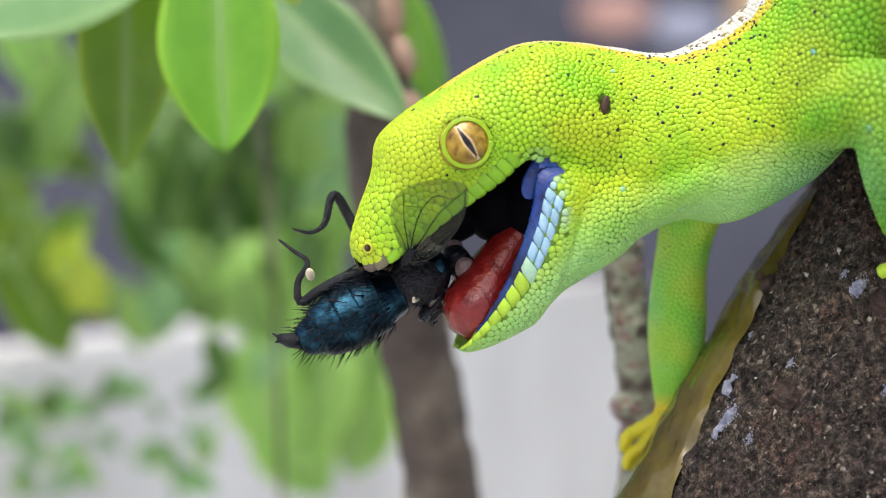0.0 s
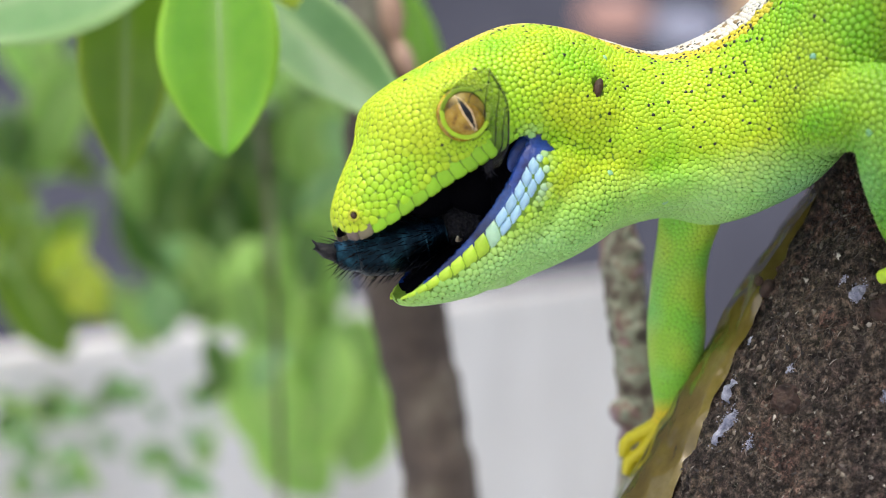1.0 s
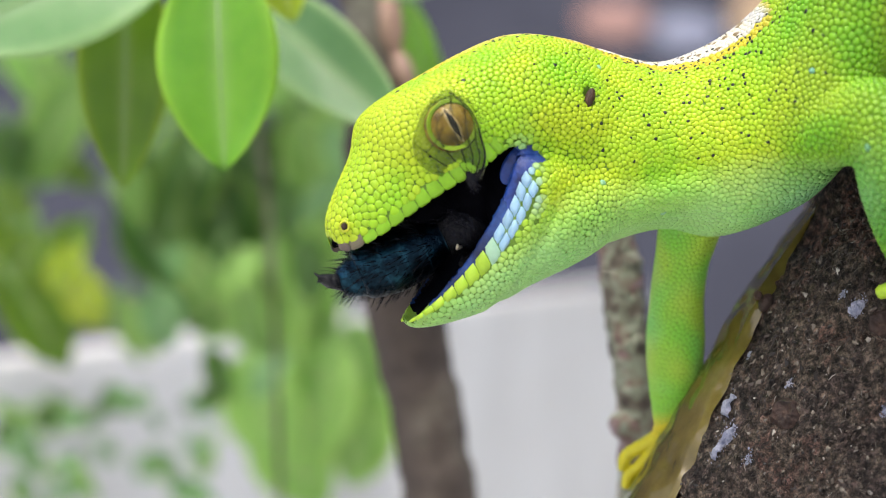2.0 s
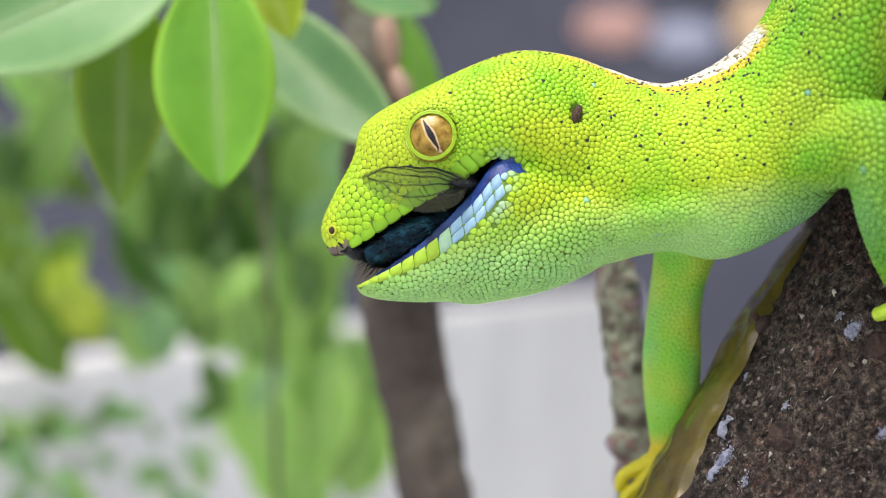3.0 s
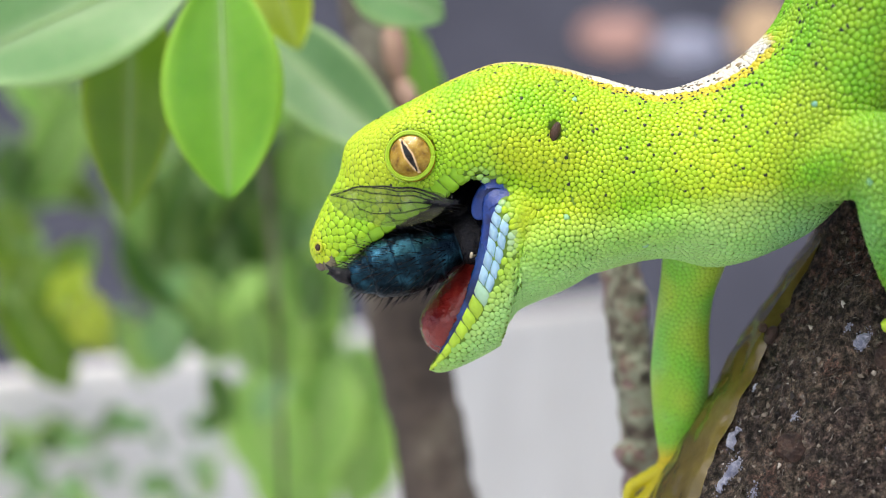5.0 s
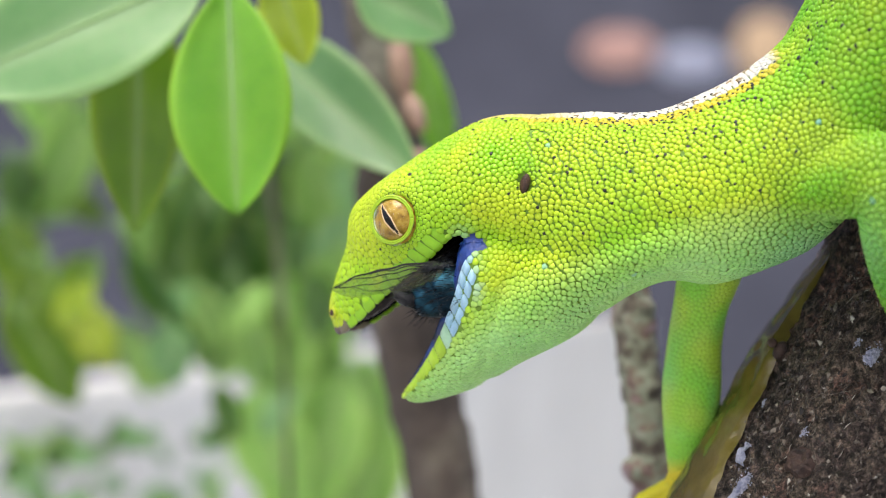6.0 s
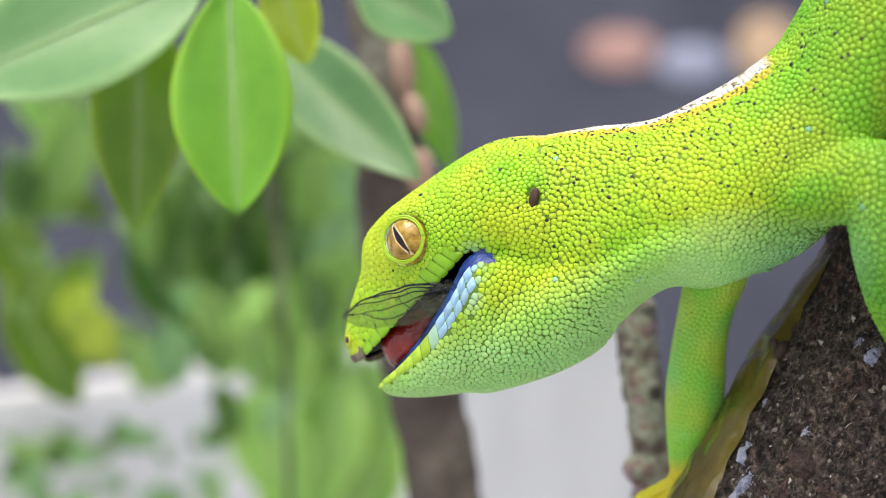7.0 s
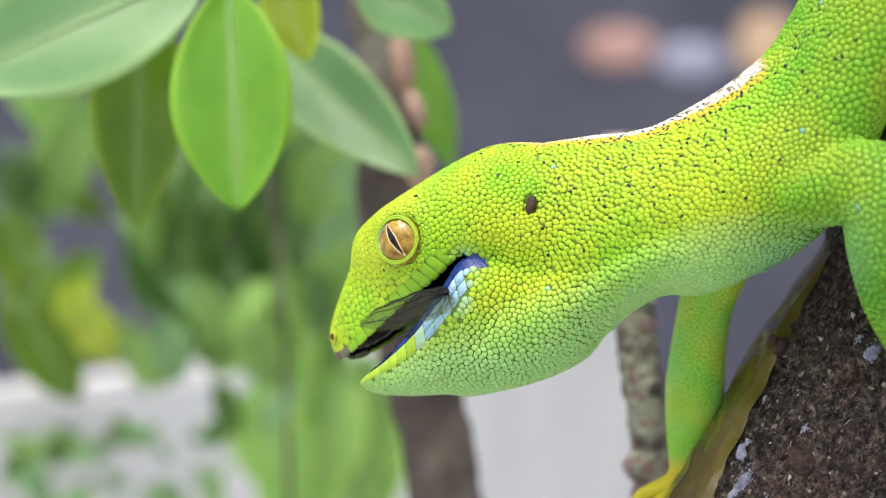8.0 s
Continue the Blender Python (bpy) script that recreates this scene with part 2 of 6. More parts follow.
def ellipsoid(c, r, turn=None, nu=14, nv=20):
    u = np.linspace(0, math.pi, nu)
    v = np.linspace(0, 2 * math.pi, nv, endpoint=False)
    p = np.stack([np.cos(u)[:, None] * np.ones(nv), np.sin(u)[:, None] * np.cos(v), np.sin(u)[:, None] * np.sin(v)], -1)
    p = p.reshape(-1, 3) * np.asarray(r, float)
    if turn is not None:
        p = p @ np.array(turn.to_3x3()).T
    return p + np.asarray(c, float), [tuple(x) for x in grid_faces(nu, nv)]


from mathutils import bvhtree, kdtree

# ---- the gecko: lofted body pieces covered with bead-like scales (millimetres, in its rest pose) ----
PLAIN = [(0, 0), (0.38, 0.04), (0.71, 0.146), (0.92, 0.31), (1, 0.5), (0.92, 0.69), (0.71, 0.854), (0.38, 0.96), (0, 1)]
JAW_RING = [(0, 0), (0.42, 0.03), (0.76, 0.14), (0.95, 0.34), (1, 0.58), (0.985, 0.81), (0.88, 1.0), (0.70, 0.72), (0, 0.50)]
HEAD_RING = [(0, 0.40), (0.55, 0.32), (0.88, 0.0), (0.97, 0.07), (1, 0.30), (0.95, 0.55), (0.78, 0.78), (0.46, 0.94), (0, 1)]


class Loft:
    """A body piece: sections between a top and a bottom line, each with its half width, its shift in depth and how far it is an open mouth."""

    def __init__(self, rows=None, ring=PLAIN, nu=90, nv=96):
        if rows is None:
            return
        s = spline(rows, nu)
        half = nv // 2 + 1
        open_ring, plain = spline(ring, half), spline(PLAIN, half)
        h = np.linspace(0, 1, half)
        self.h = np.concatenate([h, h[-2:0:-1]])
        side = np.concatenate([-np.ones(half), np.ones(half - 2)])
        k = np.clip(s[:, 6:7], 0, 1)
        a = k * np.concatenate([open_ring[:, 0], open_ring[-2:0:-1, 0]]) + (1 - k) * np.concatenate([plain[:, 0], plain[-2:0:-1, 0]])
        b = k * np.concatenate([open_ring[:, 1], open_ring[-2:0:-1, 1]]) + (1 - k) * np.concatenate([plain[:, 1], plain[-2:0:-1, 1]])
        x = s[:, 2:3] + (s[:, 0:1] - s[:, 2:3]) * b
        z = s[:, 3:4] + (s[:, 1:2] - s[:, 3:4]) * b
        y = s[:, 5:6] + s[:, 4:5] * a * side
        self.p = np.stack([x, y, z], -1)
        self.u = np.linspace(0, 1, nu)
        self.gape = k[:, 0]
        self.nu, self.nv = nu, self.p.shape[1]
        self.finish()

    def finish(self):
        self.centre = self.p.mean(1, keepdims=True)
        self.n = grid_normals(self.p, self.centre)

    def swell(self, c, radius, amount):
        """A soft bulge (or a hollow) round a point."""
        d = np.linalg.norm((self.p - np.asarray(c, float)) / np.asarray(radius, float), axis=-1)
        self.p = self.p + self.n * (amount * np.exp(-d * d))[..., None]
        self.finish()

    def at(self, u, v):
        """Point and normal at fractional grid places."""
        u, v = np.asarray(u, float), np.asarray(v, float)
        i = np.clip(u.astype(int), 0, self.nu - 2)
        j = np.floor(v).astype(int)
        fu, fv = (u - i)[..., None], (v - j)[..., None]
        j0, j1 = j % self.nv, (j + 1) % self.nv
        out = []
        for g in (self.p, self.n):
            out.append((g[i, j0] * (1 - fv) + g[i, j1] * fv) * (1 - fu) + (g[i + 1, j0] * (1 - fv) + g[i + 1, j1] * fv) * fu)
        return out[0], out[1] / (np.linalg.norm(out[1], axis=-1, keepdims=True) + 1e-9)

    def solid(self):
        """Verts and faces of the closed piece."""
        f = [tuple(x) for x in grid_faces(self.nu, self.nv)]
        f.append(tuple(range(self.nv)))
        m = self.nu * self.nv
        f.append(tuple(range(m - 1, m - 1 - self.nv, -1)))
        return self.p.reshape(-1, 3), f

    def mesh(self, name, parent, mat, label="", sink=0.06):
        _, f = self.solid()
        return obj(name, (self.p - self.n * sink).reshape(-1, 3) * MM, f, mat, parent, label)


def neighbours(p, m):
    """The indices of the m points closest to each point."""
    m = min(m, len(p))
    tree = kdtree.KDTree(len(p))
    for i, q in enumerate(p):
        tree.insert(q, i)
    tree.balance()
    return np.array([[j for _, j, _ in tree.find_n(q, m)] for q in p])


def cells(pts, nrm, size, pig, height=0.24, sides=10, gap=1.0, along=None):
    """One low dome on each point, reaching half way to its neighbours."""
    n = len(pts)
    ref = np.where(np.abs(nrm[:, 2:3]) < 0.9, [[0.0, 0, 1]], [[1.0, 0, 0]])
    t1 = np.cross(nrm, ref)
    t1 /= np.linalg.norm(t1, axis=1, keepdims=True)
    t2 = np.cross(nrm, t1)
    a = np.linspace(0, 2 * math.pi, sides, endpoint=False)
    cs = np.stack([np.cos(a), np.sin(a)], -1)
    reach = np.empty((n, sides))
    close = neighbours(pts, 14)
    for o in range(0, n, 400):
        q = pts[close[o:o + 400]] - pts[o:o + 400, None]
        x = (q * t1[o:o + 400, None]).sum(-1)
        y = (q * t2[o:o + 400, None]).sum(-1)
        dd = x * x + y * y
        dot = x[..., None] * cs[:, 0] + y[..., None] * cs[:, 1]
        lim = np.where((dot > 1e-6) & (dd[..., None] > 1e-6), dd[..., None] / (2 * np.maximum(dot, 1e-6)), 1e9)
        reach[o:o + 400] = lim.min(1)
    reach = np.minimum(reach, size[:, None] * 0.85)
    away = t1[:, None] * cs[None, :, 0:1] + t2[:, None] * cs[None, :, 1:2]
    if along is not None:
        reach = reach * (1 + along[:, None] * np.abs(away[..., 0]))
    hgt = (height * np.minimum(size, 0.5))[:, None, None] * nrm[:, None]
    tops = (pts + hgt[:, 0])[:, None]
    r1 = pts[:, None] + away * (reach * 0.52)[..., None] + hgt * 0.86
    r2 = pts[:, None] + away * (reach * 0.85)[..., None] + hgt * 0.52
    r3 = pts[:, None] + away * (reach * gap)[..., None] - hgt * 0.10
    v = np.concatenate([tops, r1, r2, r3], 1)
    per = 1 + 3 * sides
    base = []
    for k in range(sides):
        kk = (k + 1) % sides
        base.append((0, 1 + k, 1 + kk))
    quads = []
    for ring in (0, 1):
        for k in range(sides):
            kk = (k + 1) % sides
            quads.append((1 + ring * sides + k, 1 + (ring + 1) * sides + k, 1 + (ring + 1) * sides + kk, 1 + ring * sides + kk))
    off = np.arange(n) * per
    f = [tuple(x) for x in (off[:, None, None] + np.array(base)[None]).reshape(-1, 3)]
    f += [tuple(x) for x in (off[:, None, None] + np.array(quads)[None]).reshape(-1, 4)]
    return v.reshape(-1, 3), f, np.repeat(pig, per, axis=0)


def smooth_noise(p, size, seed):
    return np.array([noise.noise(Vector(q) / size + Vector((seed * 7.3, seed * 3.1, seed))) for q in p])


def blob(p, c, r):
    d = ((p - np.asarray(c, float)) / np.asarray(r, float))
    return np.exp(-(d * d).sum(-1))


def pigment(p, stripe=None):
    """The gecko's colours by place on its body: lime green, yellow patches, bluish belly, white black-edged stripe along the back."""
    n = len(p)
    rnd = np.random.uniform(0, 1, n)
    big, small = smooth_noise(p, 4.5, 1), smooth_noise(p, 1.6, 2)
    lime, yellow = np.array([0.225, 0.55, 0.010]), np.array([0.45, 0.59, 0.016])
    mint = np.array([0.32, 0.63, 0.23])
    y = np.clip(0.53 + 0.7 * big + 0.3 * small, 0, 1)
    for c, r, w in YELLOW_SPOTS:
        y = np.clip(y + w * blob(p, c, r), 0, 1)
    col = lime * (1 - y[:, None]) + yellow * y[:, None]
    # greener and then minty towards the throat and belly
    line = np.interp(p[:, 0], BELLY_X, BELLY_Z)
    low = np.clip((line - p[:, 2]) / 4.0 + 0.25 + 0.35 * big, 0, 1)
    col = col * (1 - low[:, None] * 0.82) + mint * low[:, None] * 0.82
    col = col * (0.92 + 0.16 * rnd[:, None])
    blue = (np.random.uniform(0, 1, n) < 0.003) & (p[:, 0] > 9)
    col[blue] = (0.28, 0.54, 0.30)
    if stripe is not None:
        s = stripe
        w = (s > 0) & (rnd < 0.93)
        pale = np.clip(s, 0, 1)[:, None]
        col = np.where((s > 0)[:, None], np.array([0.60, 0.50, 0.02]) * (1 - pale) + np.array([0.68, 0.64, 0.54]) * pale, col)
        col[(s > 0.4) & (rnd > 0.92)] = (0.26, 0.19, 0.09)
    return col


def dark_flecks(p, n, size, share):
    """Small black specks of skin standing in the joints between scales."""
    k = np.random.uniform(0, 1, len(p)) < share
    p, n, size = p[k], n[k], size[k]
    d = np.cross(n, np.random.normal(size=n.shape))
    d /= np.linalg.norm(d, axis=1, keepdims=True) + 1e-9
    q = p + d * size[:, None] * 0.52 + n * 0.075
    return q, n, size * np.random.uniform(0.32, 0.58, len(q))


def scale_rows(loft, gap):
    """Rows of places round a limb or neck, staggered from row to row."""
    mid = loft.p[:, loft.nv // 4]
    along = np.concatenate([[0], np.cumsum(np.linalg.norm(np.diff(mid, axis=0), axis=1))])
    us, vs, row = [], [], 0
    d = gap * 0.4
    while d < along[-1]:
        u = np.interp(d, along, np.arange(loft.nu))
        ring, _ = loft.at(np.full(loft.nv, u), np.arange(loft.nv))
        arc = np.concatenate([[0], np.cumsum(np.linalg.norm(np.roll(ring, -1, 0) - ring, axis=1))])
        m = max(6, int(arc[-1] / gap))
        where = (np.arange(m) + 0.5 * (row % 2)) / m * arc[-1] + np.random.uniform(-0.45, 0.45, m) * gap
        v = np.interp(where % arc[-1], arc, np.arange(loft.nv + 1))
        us.append(np.clip(u + np.random.uniform(-0.45, 0.45, m) * gap / along[-1] * loft.nu, 0, loft.nu - 1.001))
        vs.append(v)
        d += gap * 0.87
        row += 1
    u, v = np.concatenate(us), np.concatenate(vs)
    return u, v


def relax(loft, u, v, size, rounds=5, push=0.35):
    """Even out the places until they lie like packed beads."""
    u, v = u.copy(), v.copy()
    for _ in range(rounds):
        p, n = loft.at(u, v)
        pu = loft.at(np.clip(u + 0.5, 0, loft.nu - 1.001), v)[0] - loft.at(np.clip(u - 0.5, 0, loft.nu - 1.001), v)[0]
        pv = loft.at(u, v + 0.5)[0] - loft.at(u, v - 0.5)[0]
        near = neighbours(p, 9)
        q = p[:, None] - p[near]
        dist = np.linalg.norm(q, axis=-1)
        want = 0.5 * (size[:, None] + size[near]) * 1.18
        w = np.where(dist > 1e-6, np.maximum(0, want - dist) / np.maximum(dist, 1e-6), 0)
        move = (q * w[..., None]).sum(1) * push
        a, b, c = (pu * pu).sum(1), (pu * pv).sum(1), (pv * pv).sum(1)
        x, y = (move * pu).sum(1), (move * pv).sum(1)
        det = a * c - b * b + 1e-9
        u = np.clip(u + np.clip((c * x - b * y) / det, -1.5, 1.5), 0.02, loft.nu - 1.02)
        v = (v + np.clip((a * y - b * x) / det, -1.5, 1.5)) % loft.nv
    return u, v


def add_scales(loft, u, v, gap, parent, recolour, height):
    """Covers a limb with scales."""
    size = np.full(len(u), float(gap))
    u, v = relax(loft, u, v, size)
    p, n = loft.at(u, v)
    vv, ff, pp = cells(p, n, size, recolour(p), height)
    return tagged(obj("scales", vv * MM, ff, SCALE_MAT, parent, "bead-like lime green scales", pigment=pp), kind="stuff")


def plate(loft, u0, u1, v0, v1, col, parent, name="lip_scale", lift=0.16, n=6, label=""):
    """One large flat scale lying on the piece between two sections."""
    a, b = np.meshgrid(np.linspace(0.01, 0.99, n), np.linspace(0.01, 0.99, n), indexing="ij")
    p, nn = loft.at(u0 + (u1 - u0) * a, v0 + (v1 - v0) * b)
    edge = np.minimum(np.minimum(a, 1 - a), np.minimum(b, 1 - b)) - 0.01
    up = np.where(edge < 1e-6, -0.08, lift * np.minimum(1, 0.55 + 2.2 * edge))
    p = (p + nn * up[..., None]).reshape(-1, 3)
    c = np.broadcast_to(np.asarray(col) * random.uniform(0.88, 1.1), (len(p), 3))
    return obj(name, p * MM, [tuple(x) for x in grid_faces(n, n, False)], SCALE_MAT, parent, label, pigment=c)


gecko = tagged(new("gecko"), "lime green scaly gecko eating a fly on a branch", "gecko")
gecko.matrix_world = BASE

YELLOW_SPOTS = [
    ((6.95, -7, 7.97), (3.5, 6, 1.3), 0.8), ((-9.53, 0, 0.49), (2.5, 4, 3), 0.9),
    ((-5.97, 0, 9.39), (4, 8, 2.5), 0.5), ((27.43, -8, 9.17), (4.5, 6, 2), 0.9),
    ((20.75, -7, 7.17), (4, 6, 2.5), 0.5), ((4.27, -6, 10.06), (3, 6, 2), 0.3)]
BELLY_X = [-8.19, 2.94, 9.62, 16.30, 22.97, 29.65, 40.78]
BELLY_Z = [-3.96, 0.27, 1.83, 3.38, 3.83, 5.16, 5.61]

# upper head: top line, lip line, half width, depth, mouth
HEAD = Loft([
    (-10.15, 0.58, -9.88, -0.27, 0.7, 0, 1), (-10.06, 1.65, -8.90, -1.02, 1.9, 0, 1), (-9.08, 3.96, -6.95, -0.09, 3.1, 0, 1),
    (-7.70, 6.72, -4.54, 1.51, 4.2, 0, 1), (-7.21, 9.04, -1.87, 3.29, 5.3, 0, 1), (-5.21, 10.64, 0.71, 4.94, 6.1, 0, 1),
    (-2.18, 12.24, 2.94, 6.28, 6.7, 0, 0.85), (1.25, 13.98, 4.50, 5.48, 7.1, 0, 0.4), (4.72, 15.23, 6.28, 4.27, 7.3, 0, 0),
    (7.84, 15.18, 8.19, 2.72, 7.2, 0, 0), (10.95, 14.47, 10.28, 2.05, 6.8, 0, 0), (13.40, 12.96, 12.29, 2.49, 5.8, 0, 0), (14.87, 10.73, 13.85, 4.94, 3.5, 0, 0)],
    HEAD_RING, 120, 120)


def near_side(loft, x, z):
    """The place on a piece's camera side that shows at x, z on the middle plane, and its normal."""
    k = 140 / (140 + loft.p[..., 1])
    d = (loft.p[..., 0] * k - x) ** 2 + (loft.p[..., 2] * k - z) ** 2 + 100 * (loft.p[..., 1] > -0.5)
    i = np.unravel_index(np.argmin(d), d.shape)
    return loft.p[i].copy(), loft.n[i].copy()


MIRROR = np.array([1.0, -1.0, 1.0])
c, _ = near_side(HEAD, -2.05, 8.15)
for m in (np.ones(3), MIRROR):
    HEAD.swell(c * m, (3.0, 3.0, 3.0), 0.7)
    HEAD.swell(c * m + (-1.2, 0, 1.9), (2.2, 2.5, 1.3), 0.45)
    HEAD.swell(np.array([-4.19, -4.6, 4.27]) * m, (2.2, 2.5, 1.6), -0.35)
    HEAD.swell(np.array([6.50, -7, 7.61]) * m, (3.5, 4, 3), 0.3)
EYE, EYE_N = near_side(HEAD, -2.05, 8.15)
EAR, EAR_N = near_side(HEAD, 9.48, 10.02)
for m in (np.ones(3), MIRROR):
    d = np.linalg.norm(HEAD.p - EYE * m, axis=-1)
    HEAD.p = HEAD.p - (EYE_N * m) * (1.5 * np.exp(-(d / 1.75) ** 8))[..., None]
    HEAD.swell(EAR * m, (0.5, 2, 0.9), -0.8)
# lower jaw and throat
JAW = Loft([
    (-6.41, -4.45, -6.23, -5.08, 0.8, 0, 1), (-5.52, -3.70, -4.90, -5.34, 2.5, 0, 1), (-3.29, -1.91, -2.32, -5.30, 4.0, 0, 1),
    (-0.85, 0.49, 0.62, -4.85, 5.3, 0, 1), (1.38, 3.34, 3.47, -3.16, 6.3, 0, 1), (3.03, 6.01, 5.83, -0.62, 6.95, 0, 0.8),
    (5.39, 6.95, 8.06, 0.27, 6.8, 0, 0.2), (8.06, 6.95, 10.28, 0.93, 6.1, 0, 0), (10.51, 6.28, 12.29, 1.83, 5.0, 0, 0), (12.29, 4.94, 13.40, 2.94, 3, 0, 0)],
    JAW_RING, 110, 120)
THROAT = Loft([
    (0.49, -3.07, 0.71, -4.85, 2.4, 0, 0), (1.69, -1.29, 2.27, -4.99, 4.0, 0, 0), (3.47, 1.60, 4.14, -4.54, 5.4, 0, 0),
    (5.97, 4.72, 6.81, -3.78, 6.6, 0, 0), (8.73, 6.37, 9.48, -2.76, 7.0, 0, 0), (11.18, 6.28, 11.84, -1.38, 6.5, 0, 0), (12.73, 5.39, 13.27, 0.71, 4.6, 0, 0), (13.53, 4.27, 13.80, 2.27, 2.2, 0, 0)], PLAIN, 100, 110)
# loose skin between throat and chest, folded inside the neck while it is bent
FOLD = Loft([
    (7.84, 1.83, 8.06, -0.40, 2.5, 0, 0), (9.17, 3.61, 9.62, -1.47, 5.4, 0, 0), (11.40, 4.72, 11.84, -1.11, 6.3, 0, 0), (14.51, 5.39, 15.05, -0.31, 6.6, 0, 0),
    (17.41, 5.83, 17.99, 0.04, 6.8, 0, 0), (20.30, 5.83, 20.97, -0.31, 6.6, 0, 0), (22.53, 4.94, 23.20, 0.71, 5.2, 0, 0), (23.86, 4.05, 24.31, 2.05, 2.5, 0, 0)], PLAIN, 90, 110)
CHEST = Loft([
    (17.63, 3.16, 18.17, 1.38, 3.0, 0, 0), (19.63, 4.94, 20.48, -0.13, 5.4, -0.3, 0), (22.53, 6.28, 23.95, 0.31, 6.0, -0.6, 0), (25.20, 7.17, 26.80, 1.65, 6.2, -0.9, 0),
    (27.43, 8.50, 28.76, 3.52, 6.0, -1.2, 0), (29.21, 9.62, 30.01, 6.01, 4.5, -1.4, 0), (30.32, 10.06, 30.76, 8.06, 2.5, -1.5, 0)], PLAIN, 80, 110)
NECK = [
    (8.95, 14.07, 9.62, -1.29, 6.3, 0, 0), (11.84, 14.20, 12.38, -1.29, 7.05, 0, 0), (14.51, 13.36, 15.05, -0.58, 7.1, 0, 0),
    (17.19, 12.91, 17.99, -0.22, 7.1, 0, 0), (19.95, 13.76, 21.10, -0.93, 7.5, -0.3, 0), (22.62, 15.32, 24.53, -0.04, 7.9, -0.8, 0), (24.98, 17.63, 28.54, 2.18, 8.0, -1.6, 0)]
TORSO = Loft([
    (19.19, 11.40, 20.30, 1.83, 5.2, -0.2, 0), (20.75, 13.94, 22.08, -0.49, 7.4, -0.5, 0), (22.75, 15.40, 24.84, 0.18, 7.9, -0.9, 0),
    (24.98, 17.76, 28.76, 2.54, 8.1, -2, 0), (26.09, 20.08, 31.3, 6.08, 8.2, -3.2, 0), (26.98, 22.31, 32.8, 9.91, 8.2, -4.0, 0), (27.78, 24.98, 34.0, 13.94, 8.3, -4.6, 0),
    (28.76, 28.98, 35.6, 19.28, 8.6, -5, 0), (30.99, 34.33, 38.56, 26.31, 8.6, -6, 0), (34.55, 40.56, 43.01, 33.88, 7.5, -6, 0), (39.00, 45.90, 45.23, 41.00, 4.5, -4, 0)], PLAIN, 130, 110)
TORSO.swell((28.32, -9, 7.61), (4, 4, 3.5), 0.8)


def back_stripe(p, h):
    """How white the stripe on the ridge of the back is: strongest on the neck."""
    strong = np.interp(p[:, 0], [-2.85, 2.94, 9.62, 12.29, 24.22, 24.75, 27.65, 28.98], [0.0, 0.15, 0.35, 1, 1, 0, 0, 0.7])
    wide = np.interp(p[:, 0], [-2.85, 0.71, 14.07, 22.97, 31.88], [0.955, 0.935, 0.875, 0.835, 0.875])
    return np.where(h > wide, strong, np.where((h > wide - 0.05) & (strong > 0.3), 0.02, 0))


def fleck_share(p, h):
    top = np.clip((h - 0.40) / 0.35, 0, 1) * np.interp(p[:, 0], [-6.41, -1.07, 14.07, 20.75, 25.20], [0.0, 0.06, 0.12, 0.23, 0.09])
    edge = np.exp(-((h - np.interp(p[:, 0], [0.71, 14.07, 22.97], [0.90, 0.845, 0.795])) / 0.022) ** 2) * np.interp(p[:, 0], [-0.18, 5.16], [0, 0.38])
    return top * np.interp(p[:, 0], [0, 9, 13], [0.45, 0.7, 1.0]) + edge


def limb_loft(rows):
    """A round limb from rows of x, y, z, radius."""
    s = spline(rows, 70)
    a = np.linspace(0, 2 * math.pi, 48, endpoint=False)
    d = np.gradient(s[:, :3], axis=0)
    d /= np.linalg.norm(d, axis=1, keepdims=True)
    e1 = np.cross(d, (0, 1.0, 0))
    e1 /= np.linalg.norm(e1, axis=1, keepdims=True)
    e2 = np.cross(d, e1)
    lf = Loft()
    lf.p = s[:, None, :3] + s[:, None, 3:4] * (np.cos(a)[None, :, None] * e1[:, None] + np.sin(a)[None, :, None] * e2[:, None])
    lf.nu, lf.nv = 70, 48
    lf.h = np.full(48, 0.3)
    lf.gape = np.zeros(70)
    lf.u = np.linspace(0, 1, 70)
    lf.finish()
    return lf


ARM = limb_loft([(23.96, -2.00, 5.57, 0.8), (25.63, -4.80, 6.06, 1.9), (27.49, -7.80, 6.63, 2.5), (29.37, -10.10, 7.28, 2.9), (31.13, -11.60, 7.37, 3.15), (32.73, -12.30, 5.76, 3.5), (33.72, -11.60, 2.91, 3.6),
                             (34.89, -10.00, -0.37, 3.2), (36.08, -9.00, -3.71, 2.3), (36.08, -9.00, -5.79, 1.6)])
NECK_LOFT = Loft(NECK, PLAIN, 120, 110)
HINGE = np.array([6.5, 0, 6.72])


